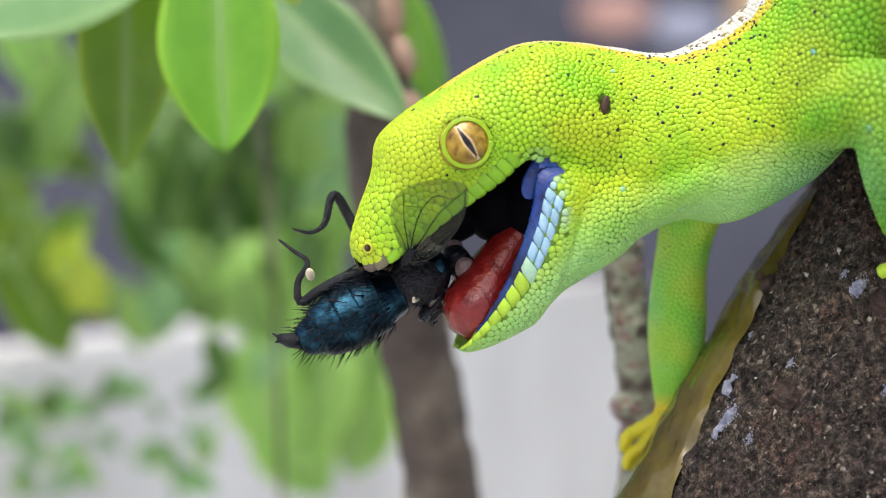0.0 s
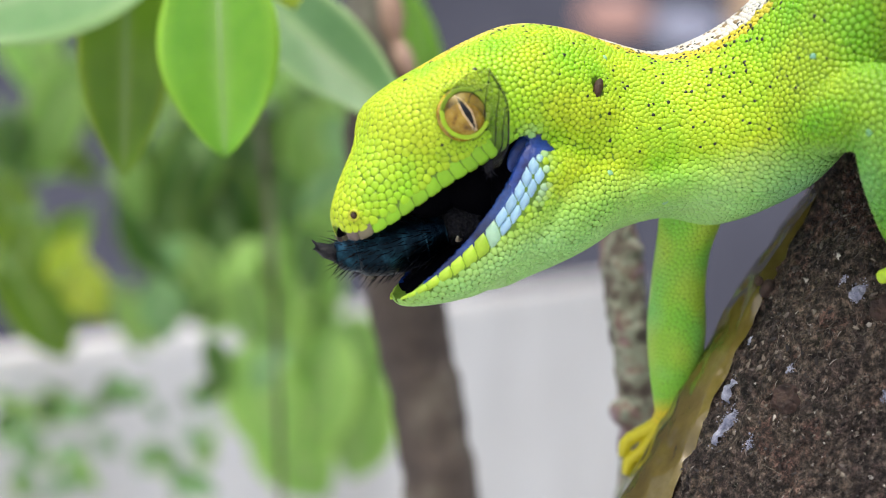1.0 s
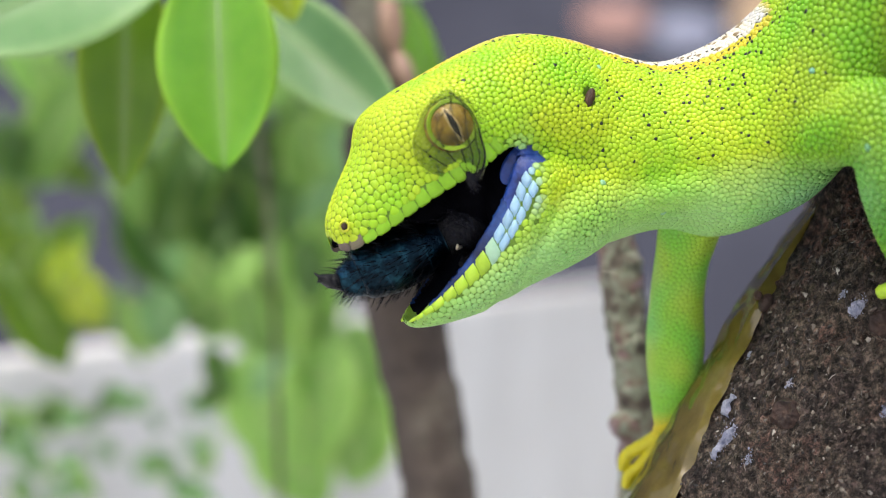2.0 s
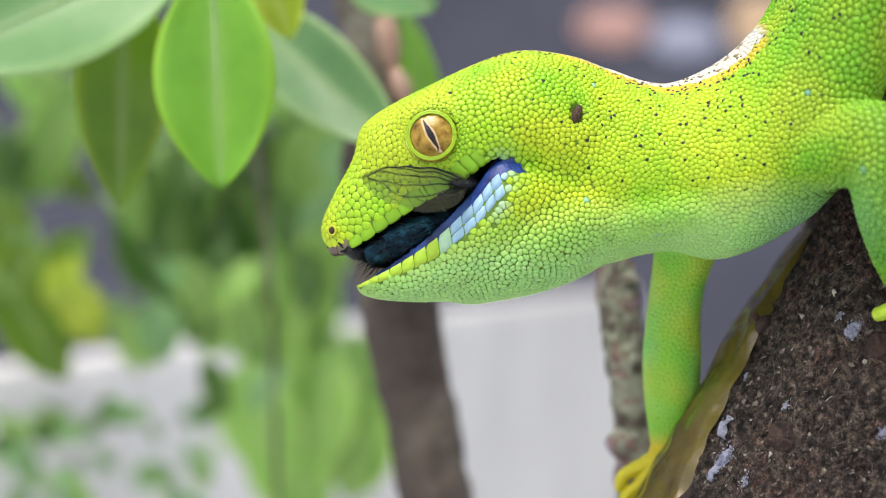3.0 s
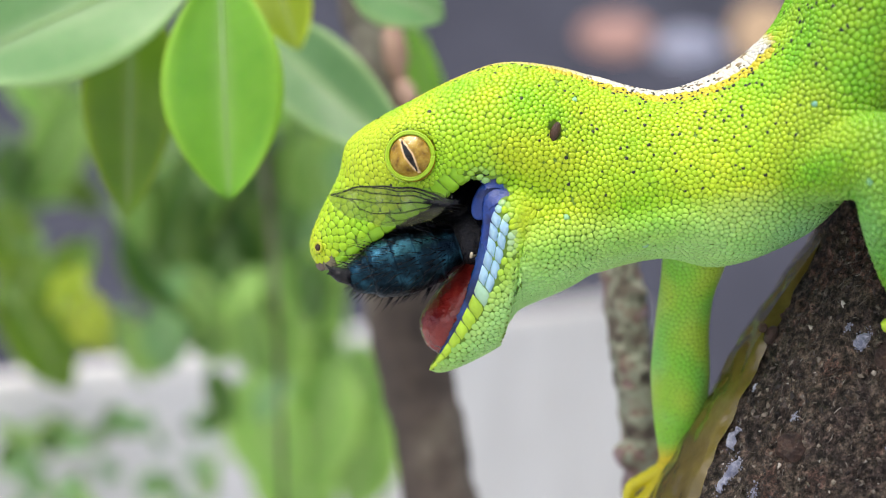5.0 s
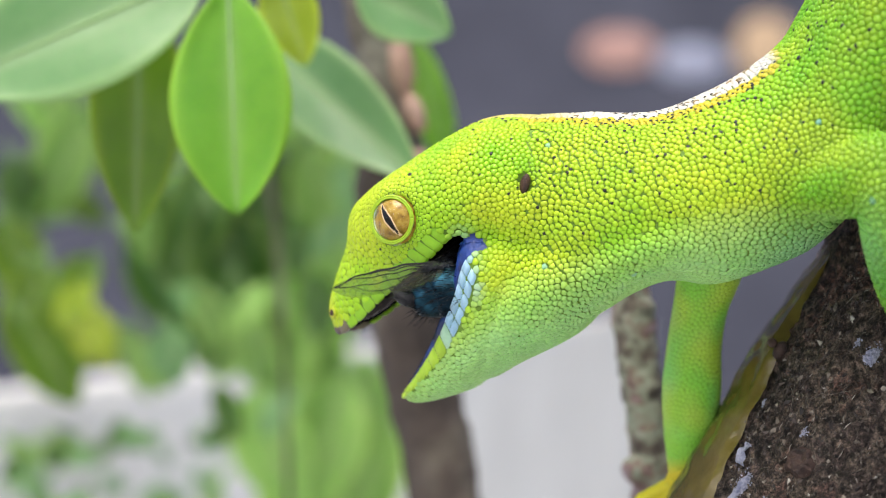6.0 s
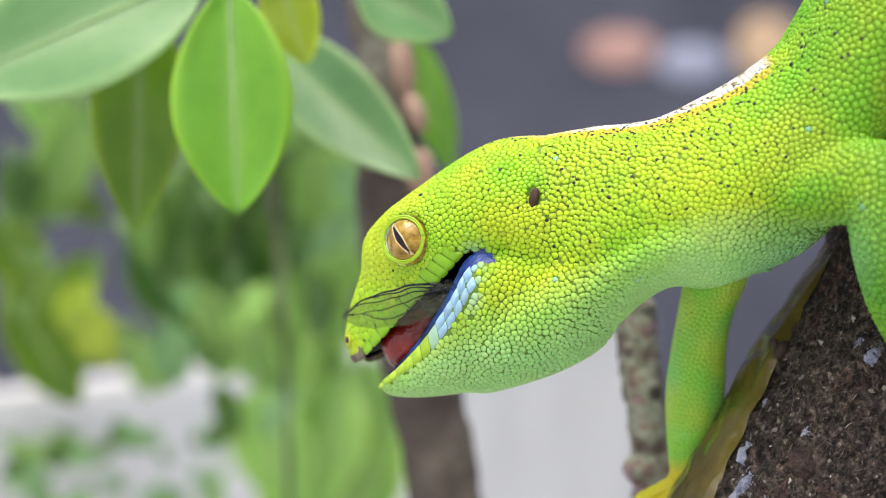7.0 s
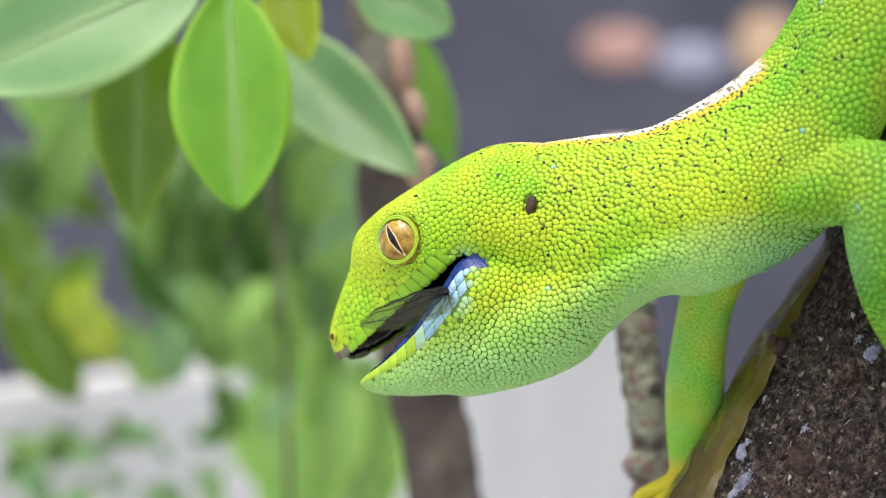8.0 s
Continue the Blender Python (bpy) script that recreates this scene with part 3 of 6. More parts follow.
class Skin:
    """One closed skin round all the body pieces, with what each place on it belongs to and what moves it."""

    MOVERS = ("head", "jaw", "torso", "arm", "chest")

    def __init__(self, lofts, voxel):
        me = bpy.data.meshes.new("mould")
        v, f = merge([l.solid() for l in lofts])
        me.from_pydata([tuple(q) for q in v], [], f)
        mould = new("mould", me)
        mod = mould.modifiers.new("union", "REMESH")
        mod.mode, mod.voxel_size = "VOXEL", voxel
        ev = mould.evaluated_get(bpy.context.evaluated_depsgraph_get())
        m = ev.to_mesh()
        p = np.empty(len(m.vertices) * 3, np.float32)
        m.vertices.foreach_get("co", p)
        q = np.empty(len(m.loops), np.int32)
        m.loops.foreach_get("vertex_index", q)
        ev.to_mesh_clear()
        bpy.data.objects.remove(mould)
        bpy.data.meshes.remove(me)
        self.p, self.f = p.reshape(-1, 3).astype(float), q.reshape(-1, 4)
        self.tables()
        self.classify(lofts)
        self.smooth()
        self.weigh()

    def tables(self):
        n = len(self.p)
        e = np.concatenate([self.f[:, [k, (k + 1) % 4]] for k in range(4)])
        e = np.unique(np.concatenate([e, e[:, ::-1]]), axis=0)
        start = np.searchsorted(e[:, 0], np.arange(n))
        rank = np.arange(len(e)) - start[e[:, 0]]
        self.near = np.full((n, 8), -1)
        ok = rank < 8
        self.near[e[ok, 0], rank[ok]] = e[ok, 1]
        self.near = np.where(self.near < 0, np.arange(n)[:, None], self.near)

    def classify(self, lofts):
        tree = kdtree.KDTree(sum(l.nu * l.nv for l in lofts))
        o, kind, hh, gg = 0, [], [], []
        for k, l in enumerate(lofts):
            for i, q in enumerate(l.p.reshape(-1, 3)):
                tree.insert(q, o + i)
            o += l.nu * l.nv
            kind.append(np.full(l.nu * l.nv, k))
            hh.append(np.broadcast_to(l.h, (l.nu, l.nv)).ravel())
            gg.append(np.broadcast_to(l.gape[:, None], (l.nu, l.nv)).ravel())
        tree.balance()
        best = np.array([tree.find(q)[1] for q in self.p])
        self.kind, self.h, self.gape = np.concatenate(kind)[best], np.concatenate(hh)[best], np.concatenate(gg)[best]

    def smooth(self):
        eye = np.minimum(np.linalg.norm(self.p - EYE, axis=1), np.linalg.norm(self.p - EYE * MIRROR, axis=1))
        ear = np.linalg.norm(self.p - EAR, axis=1)
        lip = ((self.kind == 0) & (self.gape > 0.3) & (self.h < 0.45)) | ((self.kind == 1) & (self.gape > 0.3) & (self.h > 0.45))
        k = np.where(lip, 0.08, np.where(self.kind == 7, 0.3, 1.0)) * np.clip((eye - 1.5) / 2, 0.03, 1) * np.clip(ear / 1.5 - 0.3, 0.1, 1)
        for _ in range(6):
            k = 0.5 * k + 0.5 * k[self.near].mean(1)
        for _ in range(45):
            self.p = self.p + 0.5 * k[:, None] * (self.p[self.near].mean(1) - self.p)
        a, b, c, d = (self.p[self.f[:, i]] for i in range(4))
        fn = np.cross(c - a, d - b)
        n = np.zeros_like(self.p)
        for i in range(4):
            for ax in range(3):
                n[:, ax] += np.bincount(self.f[:, i], fn[:, ax], len(n))
        for _ in range(2):
            n = n[self.near].mean(1) + n
        self.n = n / (np.linalg.norm(n, axis=1, keepdims=True) + 1e-12)
        if ((self.p - self.p.mean(0)) * self.n).sum(1).mean() < 0:
            self.n, self.f = -self.n, self.f[:, ::-1]
        self.area = 0.5 * np.linalg.norm(fn, axis=1)
        self.tree = bvhtree.BVHTree.FromPolygons([tuple(q) for q in self.p], [tuple(int(i) for i in q) for q in self.f])

    def weigh(self):
        """Shares of head, jaw, torso, arm and chest in the way each place moves."""
        x, z = self.p[:, 0], self.p[:, 2]
        back = np.clip((x + 0.1 * (z - 8) - 10.0) / 16.5, 0, 1)
        phi = np.degrees(np.arctan2(z - HINGE[2], x - HINGE[0])) % 360
        t = np.clip((phi - 228) / 72, 0, 1)
        jaw = np.where(phi < 180, 0.1, 1 - t * t * (3 - 2 * t))
        jaw = np.where(self.kind == 0, 0, np.where((self.kind == 1) & (self.gape > 0.5), 1, jaw))
        jaw = jaw * (x < 16)
        chest = np.where(self.kind == 4, 1.0, 0) * np.clip((x - 17) / 4, 0, 1)
        arm = np.where((self.kind == 7) & (x > 28), 1.0, 0)
        w = np.stack([(1 - back) * (1 - jaw), (1 - back) * jaw, back, 0 * x, 0 * x], 1)
        w = w * (1 - chest - arm)[:, None]
        w[:, 3], w[:, 4] = arm, chest
        for _ in range(140):
            w = 0.4 * w + 0.6 * w[self.near].mean(1)
        self.w = w / w.sum(1, keepdims=True)

    def nearest(self, p):
        """Points on the skin closest to the points, their normals and one vertex beside each."""
        q, idx = np.empty_like(p), np.empty(len(p), int)
        for i, x in enumerate(p):
            co, _, j, _ = self.tree.find_nearest(x)
            q[i], idx[i] = co, j
        quad = self.f[idx]
        d = np.linalg.norm(self.p[quad] - q[:, None], axis=-1) + 0.02
        n = (self.n[quad] / d[..., None]).sum(1)
        n /= np.linalg.norm(n, axis=1, keepdims=True) + 1e-12
        return q, n, quad[np.arange(len(q)), d.argmin(1)]

    def places(self, gap_of, tries):
        """Scale places: packed as close as gap_of allows, then evened out."""
        pick = np.random.choice(len(self.f), tries, p=self.area / self.area.sum())
        a, b = np.random.uniform(0, 1, (2, tries, 1))
        c = self.p[self.f[pick]]
        p = (c[:, 0] * (1 - a) + c[:, 1] * a) * (1 - b) + (c[:, 3] * (1 - a) + c[:, 2] * a) * b
        g = gap_of(p)
        tree = kdtree.KDTree(tries)
        for i, q in enumerate(p):
            tree.insert(q, i)
        tree.balance()
        free, kept = np.ones(tries, bool), []
        for i in range(tries):
            if free[i]:
                kept.append(i)
                for _, j, _ in tree.find_range(p[i], g[i] * 0.86):
                    free[j] = False
        p = p[kept]
        for _ in range(7):
            size = gap_of(p)
            near = neighbours(p, 9)
            q = p[:, None] - p[near]
            dist = np.linalg.norm(q, axis=-1)
            want = 0.5 * (size[:, None] + size[near]) * 1.16
            w = np.where(dist > 1e-6, np.maximum(0, want - dist) / np.maximum(dist, 1e-6), 0)
            p = self.nearest(p + (q * w[..., None]).sum(1) * 0.30)[0]
        return p, gap_of(p)


BODY = Skin([HEAD, JAW, THROAT, FOLD, CHEST, NECK_LOFT, TORSO, ARM], 0.26)

# -- head --
EYE_R = 1.80


def head_keep(p, h, mouth):
    m = np.array([1.0, -1.0, 1.0])
    eye = np.minimum(np.linalg.norm(p - EYE, axis=1), np.linalg.norm(p - EYE * m, axis=1))
    e1, e2 = (p - EAR), (p - EAR * m)
    tilt = np.array([0.94, 0, 0.34])
    up = np.array([-0.34, 0, 0.94])

    def hole(e):
        return (e @ tilt / 0.42) ** 2 + (e @ up / 0.85) ** 2 + (e[:, 1] / 1.5) ** 2 < 1

    return (eye > EYE_R + 0.20) & ~hole(e1) & ~hole(e2) & ((h > 0.43) | (mouth < 0.92)) & ((h > 0.26) | (mouth < 0.3))


def jaw_keep(h, mouth):
    return (h < 0.515) | (mouth < 0.78)


def jaw_colour(p, col):
    k = blob(p, (3.5, -7, 4.0), (0.75, 30, 1.9))[:, None]
    k = np.clip(k * 1.2 * (np.random.uniform(0, 1, (len(p), 1)) < 0.75), 0, 1)
    return col * (1 - k) + np.array([0.32, 0.54, 0.66]) * k


# Multiplies the colours down over the torso, red most and blue least.
def torso_darken(p, col):
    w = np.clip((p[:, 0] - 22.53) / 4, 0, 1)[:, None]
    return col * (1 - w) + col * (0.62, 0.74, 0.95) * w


def near_green(p, col):
    k = np.clip(0.45 + 0.9 * smooth_noise(p, 4, 6) + np.random.uniform(-0.2, 0.2, len(p)), 0, 1)[:, None]
    g = (np.array([0.09, 0.32, 0.012]) * (1 - k) + np.array([0.16, 0.38, 0.014]) * k) * np.random.uniform(0.85, 1.1, (len(p), 1))
    w = np.clip((p[:, 0] - 28.5) / 3.5, 0, 1)[:, None]
    return col * (1 - w) + g * w


def body_gap(p):
    """Distance from scale to scale: fine on eyelid, brow and nape, coarse on snout, cheek and arm."""
    x, y, z = p.T
    g = np.interp(x, [-8, -3, 2, 8, 13, 20, 26, 32], [0.52, 0.46, 0.41, 0.38, 0.345, 0.36, 0.41, 0.52])
    eye = np.minimum(np.linalg.norm(p - EYE, axis=1), np.linalg.norm(p - EYE * MIRROR, axis=1))
    g = g - 0.24 * np.exp(-((eye - 2.0) / 0.8) ** 2) - 0.14 * blob(p, (-5.97, 0, 9.62), (2.5, 9, 1.6))
    g = g - 0.14 * blob(p, EAR, (1.3, 3, 1.5)) - 0.08 * blob(p, (26.5, -9, 9.5), (3, 8, 2.2))
    g = g - 0.05 * np.clip((0.5 - z) / 3, 0, 1) * (x < 6)
    far = np.clip((y - 1.0) / 2, 0, 1)
    return np.clip(g, 0.22, 0.9) * (1 + 0.5 * far)


P, GAP = BODY.places(body_gap, 190000)
P, N, NEAR = BODY.nearest(P)
KIND, HH, MOUTH = BODY.kind[NEAR], BODY.h[NEAR], BODY.gape[NEAR]
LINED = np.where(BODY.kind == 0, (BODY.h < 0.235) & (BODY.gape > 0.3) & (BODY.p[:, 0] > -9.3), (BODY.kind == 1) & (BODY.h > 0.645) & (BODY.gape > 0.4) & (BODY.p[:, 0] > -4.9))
keep = np.where(KIND == 0, head_keep(P, HH, MOUTH), np.where(KIND == 1, jaw_keep(HH, MOUTH), True)) & ~LINED[BODY.near[NEAR]].any(1)
P, N, NEAR, GAP, KIND, HH = P[keep], N[keep], NEAR[keep], GAP[keep], KIND[keep], HH[keep]
ridge = np.isin(KIND, (0, 5, 6))
HH = np.where(ridge, HH, np.minimum(HH, 0.35))
col = pigment(P, np.where(ridge, back_stripe(P, HH), 0))
col = torso_darken(P, jaw_colour(P, col))
on_arm = np.clip(BODY.w[NEAR][:, 3:4] * 1.3, 0, 1)
col = col * (1 - on_arm) + near_green(P, col) * on_arm
flat = np.interp(P[:, 0], [-6, -1, 6], [0.16, 0.25, 0.34])
supple = 4 * BODY.w[NEAR][:, 0] * BODY.w[NEAR][:, 2] + 1.5 * BODY.w[NEAR][:, 0] * BODY.w[NEAR][:, 1]
CV, CF, CC = cells(P, N, GAP, col, flat, along=0.10 * np.clip(supple, 0, 1))
PER = len(CV) // len(P)
UNIT = [f for f in CF if max(f) < PER]
Q, M, FS = dark_flecks(P, N, GAP, fleck_share(P, HH))
FV, FF, FC = cells(Q, M, FS, np.broadcast_to((0.010, 0.014, 0.008), (len(Q), 3)), 0.3, 6)
FPER = len(FV) // len(Q)
FUNIT = [f for f in FF if max(f) < FPER]


def group_of(p, w):
    """The rigid part, or the small patch of supple skin, that a place belongs to."""
    top, share = w.argmax(1), w.max(1)
    step = np.where(p[:, 1] < 2.0, 0.82, 2.6)
    row = np.floor(p[:, 2] / step).astype(int)
    cell = np.floor(p[:, 0] / (0.56 * step) + 0.5 * (row % 2)).astype(int)
    side = np.where(p[:, 1] < 0, 0, np.where(p[:, 1] < 2.0, 1, 2))
    soft = 100 + ((cell + 100) * 400 + row + 100) * 3 + side
    return np.where(share > 0.985, top, soft)


GUM = (BODY.kind == 1) & LINED & (BODY.h < 0.80)
CORNERED = LINED & (BODY.p[:, 0] > 1.6) & (np.abs(BODY.p[:, 1]) > 3.2)
# Material 1 is the lining whose colour holds the mouth's shade.
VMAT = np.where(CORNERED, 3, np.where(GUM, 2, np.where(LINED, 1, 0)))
VG = group_of(BODY.p, BODY.w)
SG, FG = group_of(P, BODY.w[NEAR]), group_of(Q, BODY.w[BODY.nearest(Q)[2]])


def by_group(keys):
    order = np.argsort(keys, kind="stable")
    names, first = np.unique(keys[order], return_index=True)
    return dict(zip(names.tolist(), np.split(order, first[1:])))


def copies(verts, per, unit, which):
    """The chosen cells, renumbered from nought."""
    v = verts.reshape(-1, per, 3)[which].reshape(-1, 3)
    return v, [tuple(i + k * per for i in f) for k in range(len(which)) for f in unit]


FACES_OF = {}
for k in range(4):
    for key, rows in by_group(VG[BODY.f[:, k]]).items():
        FACES_OF.setdefault(key, []).append(rows)
SCALES_OF, FLECKS_OF = by_group(SG), by_group(FG)
SINK = BODY.p - BODY.n * 0.06


def skin_piece(key):
    """Verts, faces, material numbers and pigment of the bare skin of one group."""
    rows = BODY.f[np.unique(np.concatenate(FACES_OF[key]))]
    used, new_i = np.unique(rows, return_inverse=True)
    return SINK[used], [tuple(q) for q in new_i.reshape(-1, 4).tolist()], VMAT[rows].max(1).tolist()


def scale_piece(key, leave=()):
    which = np.setdiff1d(SCALES_OF.get(key, np.empty(0, int)), leave)
    v, f = copies(CV, PER, UNIT, which)
    c = CC.reshape(-1, PER, 3)[which].reshape(-1, 3)
    fl = FLECKS_OF.get(key, np.empty(0, int))
    v2, f2 = copies(FV, FPER, FUNIT, fl)
    c2 = FC.reshape(-1, FPER, 3)[fl].reshape(-1, 3)
    return np.vstack([v, v2]), f + [tuple(i + len(v) for i in x) for x in f2], np.vstack([c, c2])


SKIN_MATS = [SKIN, LINING, BLUE, CORNER]


def rigid_part(key, name, label, singles=0):
    v, f, idx = skin_piece(key)
    ob = obj(name, v * MM, f, SKIN_MATS, gecko, label, index=idx)
    mine = SCALES_OF[key]
    # the scales closest to the viewer's side lie as pieces of their own
    first = mine[np.argsort(P[mine, 1])[:singles]]
    for i in first:
        obj("scale", CV[i * PER:(i + 1) * PER] * MM, UNIT, SCALE_MAT, ob, pigment=CC[i * PER:(i + 1) * PER])
    v, f, c = scale_piece(key, first)
    tagged(obj("scales", v * MM, f, SCALE_MAT, ob, "bead-like lime green scales", pigment=c), kind="stuff")
    return ob


head = rigid_part(0, "head", "lime green scaly head with open upper jaw", 200)
jaw = rigid_part(1, "lower_jaw", "lime green lower jaw with blue gums", 100)
torso = rigid_part(2, "torso", "lime green scaly back and shoulder with a white stripe")
near_arm = rigid_part(3, "near_arm", "bright green scaly upper arm clasping the branch")
# supple skin of throat, neck and shoulder: small patches that follow the parts beside them
skin_patches = []
for key in FACES_OF:
    if key < 100 and key != 4:
        continue
    v, f, idx = skin_piece(key)
    v2, f2, c2 = scale_piece(key)
    own = np.flatnonzero(VG == key)
    c1 = np.broadcast_to((0.13, 0.26, 0.010), (len(v), 3))
    ob = obj("skin_patch", np.vstack([v, v2]) * MM, f + [tuple(i + len(v) for i in x) for x in f2], SKIN_MATS + [SCALE_MAT], gecko,
             index=idx + [4] * len(f2), pigment=np.vstack([c1, c2]))
    skin_patches.append((ob, np.unique(BODY.near[own])))
# lip scales along the upper jaw, both sides
lip_u = [16, 20.2, 24.4, 28.2, 32, 35.4, 38.8, 42, 45, 48, 51, 54, 57]
half_v = HEAD.nv / 2
for side in (0, 1):
    for k in range(len(lip_u) - 1):
        a, b = 0.24 * half_v, 0.435 * half_v
        va, vb = (a, b) if side == 0 else (HEAD.nv - a, HEAD.nv - b)
        plate(HEAD, lip_u[k], lip_u[k + 1], va, vb, (0.25, 0.52, 0.015), head, lift=0.05)
    v0 = 0.2 * half_v if side == 0 else HEAD.nv - 0.2 * half_v
    v1 = 0.47 * half_v if side == 0 else HEAD.nv - 0.47 * half_v
    plate(HEAD, 5, 11, v0, v1, (0.13, 0.10, 0.085), head, "snout_scale", 0.08, 6, "scuffed grey scale at the snout's edge")
    plate(HEAD, 11, 16, v0, v1, (0.16, 0.14, 0.09), head, "snout_scale", 0.08, 6, "scuffed grey scale at the snout's edge")


def eye_mesh(side):
    """Golden ball with a slit pupil and a pale rim round it, in the local frame of a forward axis."""
    n, m = 40, 72
    r = 2.25
    th = np.linspace(0, 1.12, n)
    ph = np.linspace(0, 2 * math.pi, m, endpoint=False)
    x = np.sin(th)[:, None] * np.cos(ph) * r
    z = np.sin(th)[:, None] * np.sin(ph) * r
    y = -np.cos(th)[:, None] * np.ones(m) * r
    p = np.stack([x, y, z], -1).reshape(-1, 3)
    f = grid_faces(n, m)
    mid = p[f].mean(1)
    lean = radians(-29)
    a = mid[:, 0] * math.cos(lean) - mid[:, 2] * math.sin(lean)
    b = mid[:, 0] * math.sin(lean) + mid[:, 2] * math.cos(lean)
    wide = 0.25 * np.maximum(0, 1 - np.abs(b / 1.45) ** 1.4)
    idx = np.where(np.abs(a) < wide, 2, np.where(np.abs(a) < wide + 0.11 * (np.abs(b) < 1.5), 1, 0))
    p[:, 0] *= 1
    return p, f, idx


for side in (1, -1):
    p, f, idx = eye_mesh(side)
    m = np.array([1.0, side, 1.0])
    out = EYE_N * m * 0.45 + np.array([-0.10, -0.95 * side, 0.06])
    out = out / np.linalg.norm(out)
    c = EYE * m - out * 1.62
    e1 = np.cross((0, 0, 1.0), out)
    e1 /= np.linalg.norm(e1)
    if side == 1:
        e1 = -e1
    e2 = np.cross(out, e1) * (1 if side == -1 else -1)
    if e2[2] < 0:
        e2 = -e2
    e1 = e1 * (1 if e1[0] > 0 else -1)
    p = p[:, 0:1] * e1 - p[:, 1:2] * out + p[:, 2:3] * e2
    ff = f if side == 1 else f[:, ::-1]
    obj("eye", (p + c) * MM, ff, [IRIS, PUPIL_RIM, PUPIL], head, "golden brown eye with a slit pupil", index=idx)
    cor = obj("cornea", (p * 1.03 + c) * MM, ff, CORNEA, head, "clear glossy cornea")
    cor.visible_shadow = False
    # eyelid: rings of tiny granules round the eye
    base = EYE * m + out * 0.02
    ring = []
    a = np.linspace(0, 2 * math.pi, 65)
    for rad, depth, thick in ((1.68, 0.0, 0.09), (1.82, -0.03, 0.10)):
        path = base + out * depth + rad * (np.cos(a)[:, None] * e1 + np.sin(a)[:, None] * e2)
        ring.append(tube(path, np.full(65, thick), 8, 0.16))
    vv, fl = merge(ring)
    lid = obj("eyelid", vv * MM, fl, SCALE_MAT, head, "yellow-green wrinkled eyelid rim", pigment=np.broadcast_to((0.33, 0.52, 0.018), (len(vv), 3)))
    # ear opening and nostril
    vv, fl = ellipsoid(EAR * m - EAR_N * m * 0.22, (0.38, 0.3, 0.80), pose(0, 0, 0, 0, 20, 0))
    obj("ear_opening", vv * MM, fl, DARK_HOLE, head, "dark brown slit-like ear opening")
    nos = np.array([-9.09, -2.05 * side, 0.83])
    i = np.argmin(np.linalg.norm(HEAD.p - nos, axis=-1))
    at, an = HEAD.p.reshape(-1, 3)[i], HEAD.n.reshape(-1, 3)[i]
    e = np.cross(an, (0, 0, 1.0))
    e /= np.linalg.norm(e)
    g2 = np.cross(e, an)
    vv, fl = tube([at + an * 0.13 + 0.36 * (math.cos(t) * e + math.sin(t) * g2) for t in np.linspace(0, 2 * math.pi, 25)], np.full(25, 0.10), 8)
    obj("nostril_rim", vv * MM, fl, SCALE_MAT, head, pigment=np.broadcast_to((0.46, 0.50, 0.03), (len(vv), 3)))
    vv, fl = ellipsoid(at + an * 0.1, (0.27, 0.14, 0.27))
    obj("nostril", vv * MM, fl, DARK_HOLE, head, "small round dark nostril")

# -- lower jaw --
lip_u = 2 + 58 * np.linspace(0, 1, 15) ** 0.95
half_v = JAW.nv / 2
for side in (0, 1):
    for k in range(len(lip_u) - 1):
        for a, b, n in ((0.51, 0.655, 1),) if k < 9 else ((0.52, 0.585, 1), (0.585, 0.655, 1)):
            va, vb = (a * half_v, b * half_v) if side == 0 else (JAW.nv - a * half_v, JAW.nv - b * half_v)
            x = k / (len(lip_u) - 2)
            col = (0.40, 0.62, 0.04) if x < 0.55 else ((0.36, 0.58, 0.40) if x < 0.62 else (0.33, 0.54, 0.70))
            plate(JAW, lip_u[k], lip_u[k + 1], va, vb, col, jaw, label="pale sky-blue lip scale" if x >= 0.55 else "")

# blue membrane stretched in the corners of the mouth
corners = []
for side in (1, -1):
    vv, fl = ellipsoid((3.6, -4.9 * side, 5.2), (1.9, 0.22, 1.0), pose(0, 0, 0, 0, -48, -14 * side))
    corners.append(obj("mouth_corner", vv * MM, fl, CORNER, gecko, "deep blue skin in the corner of the mouth"))
# ragged dark gum along the roof of the mouth
gum = spline([(-9.17, 0.2, 0.04, 0.35), (-7.21, 1.2, 0.58, 0.5), (-4.81, 2.0, 2.14, 0.55), (-2.14, 2.6, 3.87, 0.5), (0.49, 3.0, 5.30, 0.4)], 30)
vv, fl = tube(gum[:, :3], gum[:, 3], 10, 0.3)
obj("gum", vv * MM, fl, PALATE, head, "ragged dark pinkish gum under the snout")
# throat lining closes the gape; its near-black colour carries the shade in there
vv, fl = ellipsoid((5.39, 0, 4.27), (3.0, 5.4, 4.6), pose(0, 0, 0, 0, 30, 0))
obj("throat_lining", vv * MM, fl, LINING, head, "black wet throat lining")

# Two added dark bodies fill the mouth's far side in place of shade.
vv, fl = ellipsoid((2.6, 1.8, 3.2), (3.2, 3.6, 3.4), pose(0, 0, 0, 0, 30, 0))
obj("gullet_shade", vv * MM, fl, LINING, head, "black wet gullet")
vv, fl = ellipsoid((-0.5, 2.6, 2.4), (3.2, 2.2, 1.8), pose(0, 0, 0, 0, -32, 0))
obj("palate_shade", vv * MM, fl, LINING, head, "black fold of the palate")

# tongue
tg = spline([(2.94, 0, 1.83, 1.2), (0.71, 0.3, 0.04, 1.9), (-1.29, 0.3, -1.45, 2.4), (-3.21, 0.1, -2.78, 2.55), (-4.37, 0.0, -3.51, 2.1), (-5.10, 0.0, -3.96, 0.9)], 30)
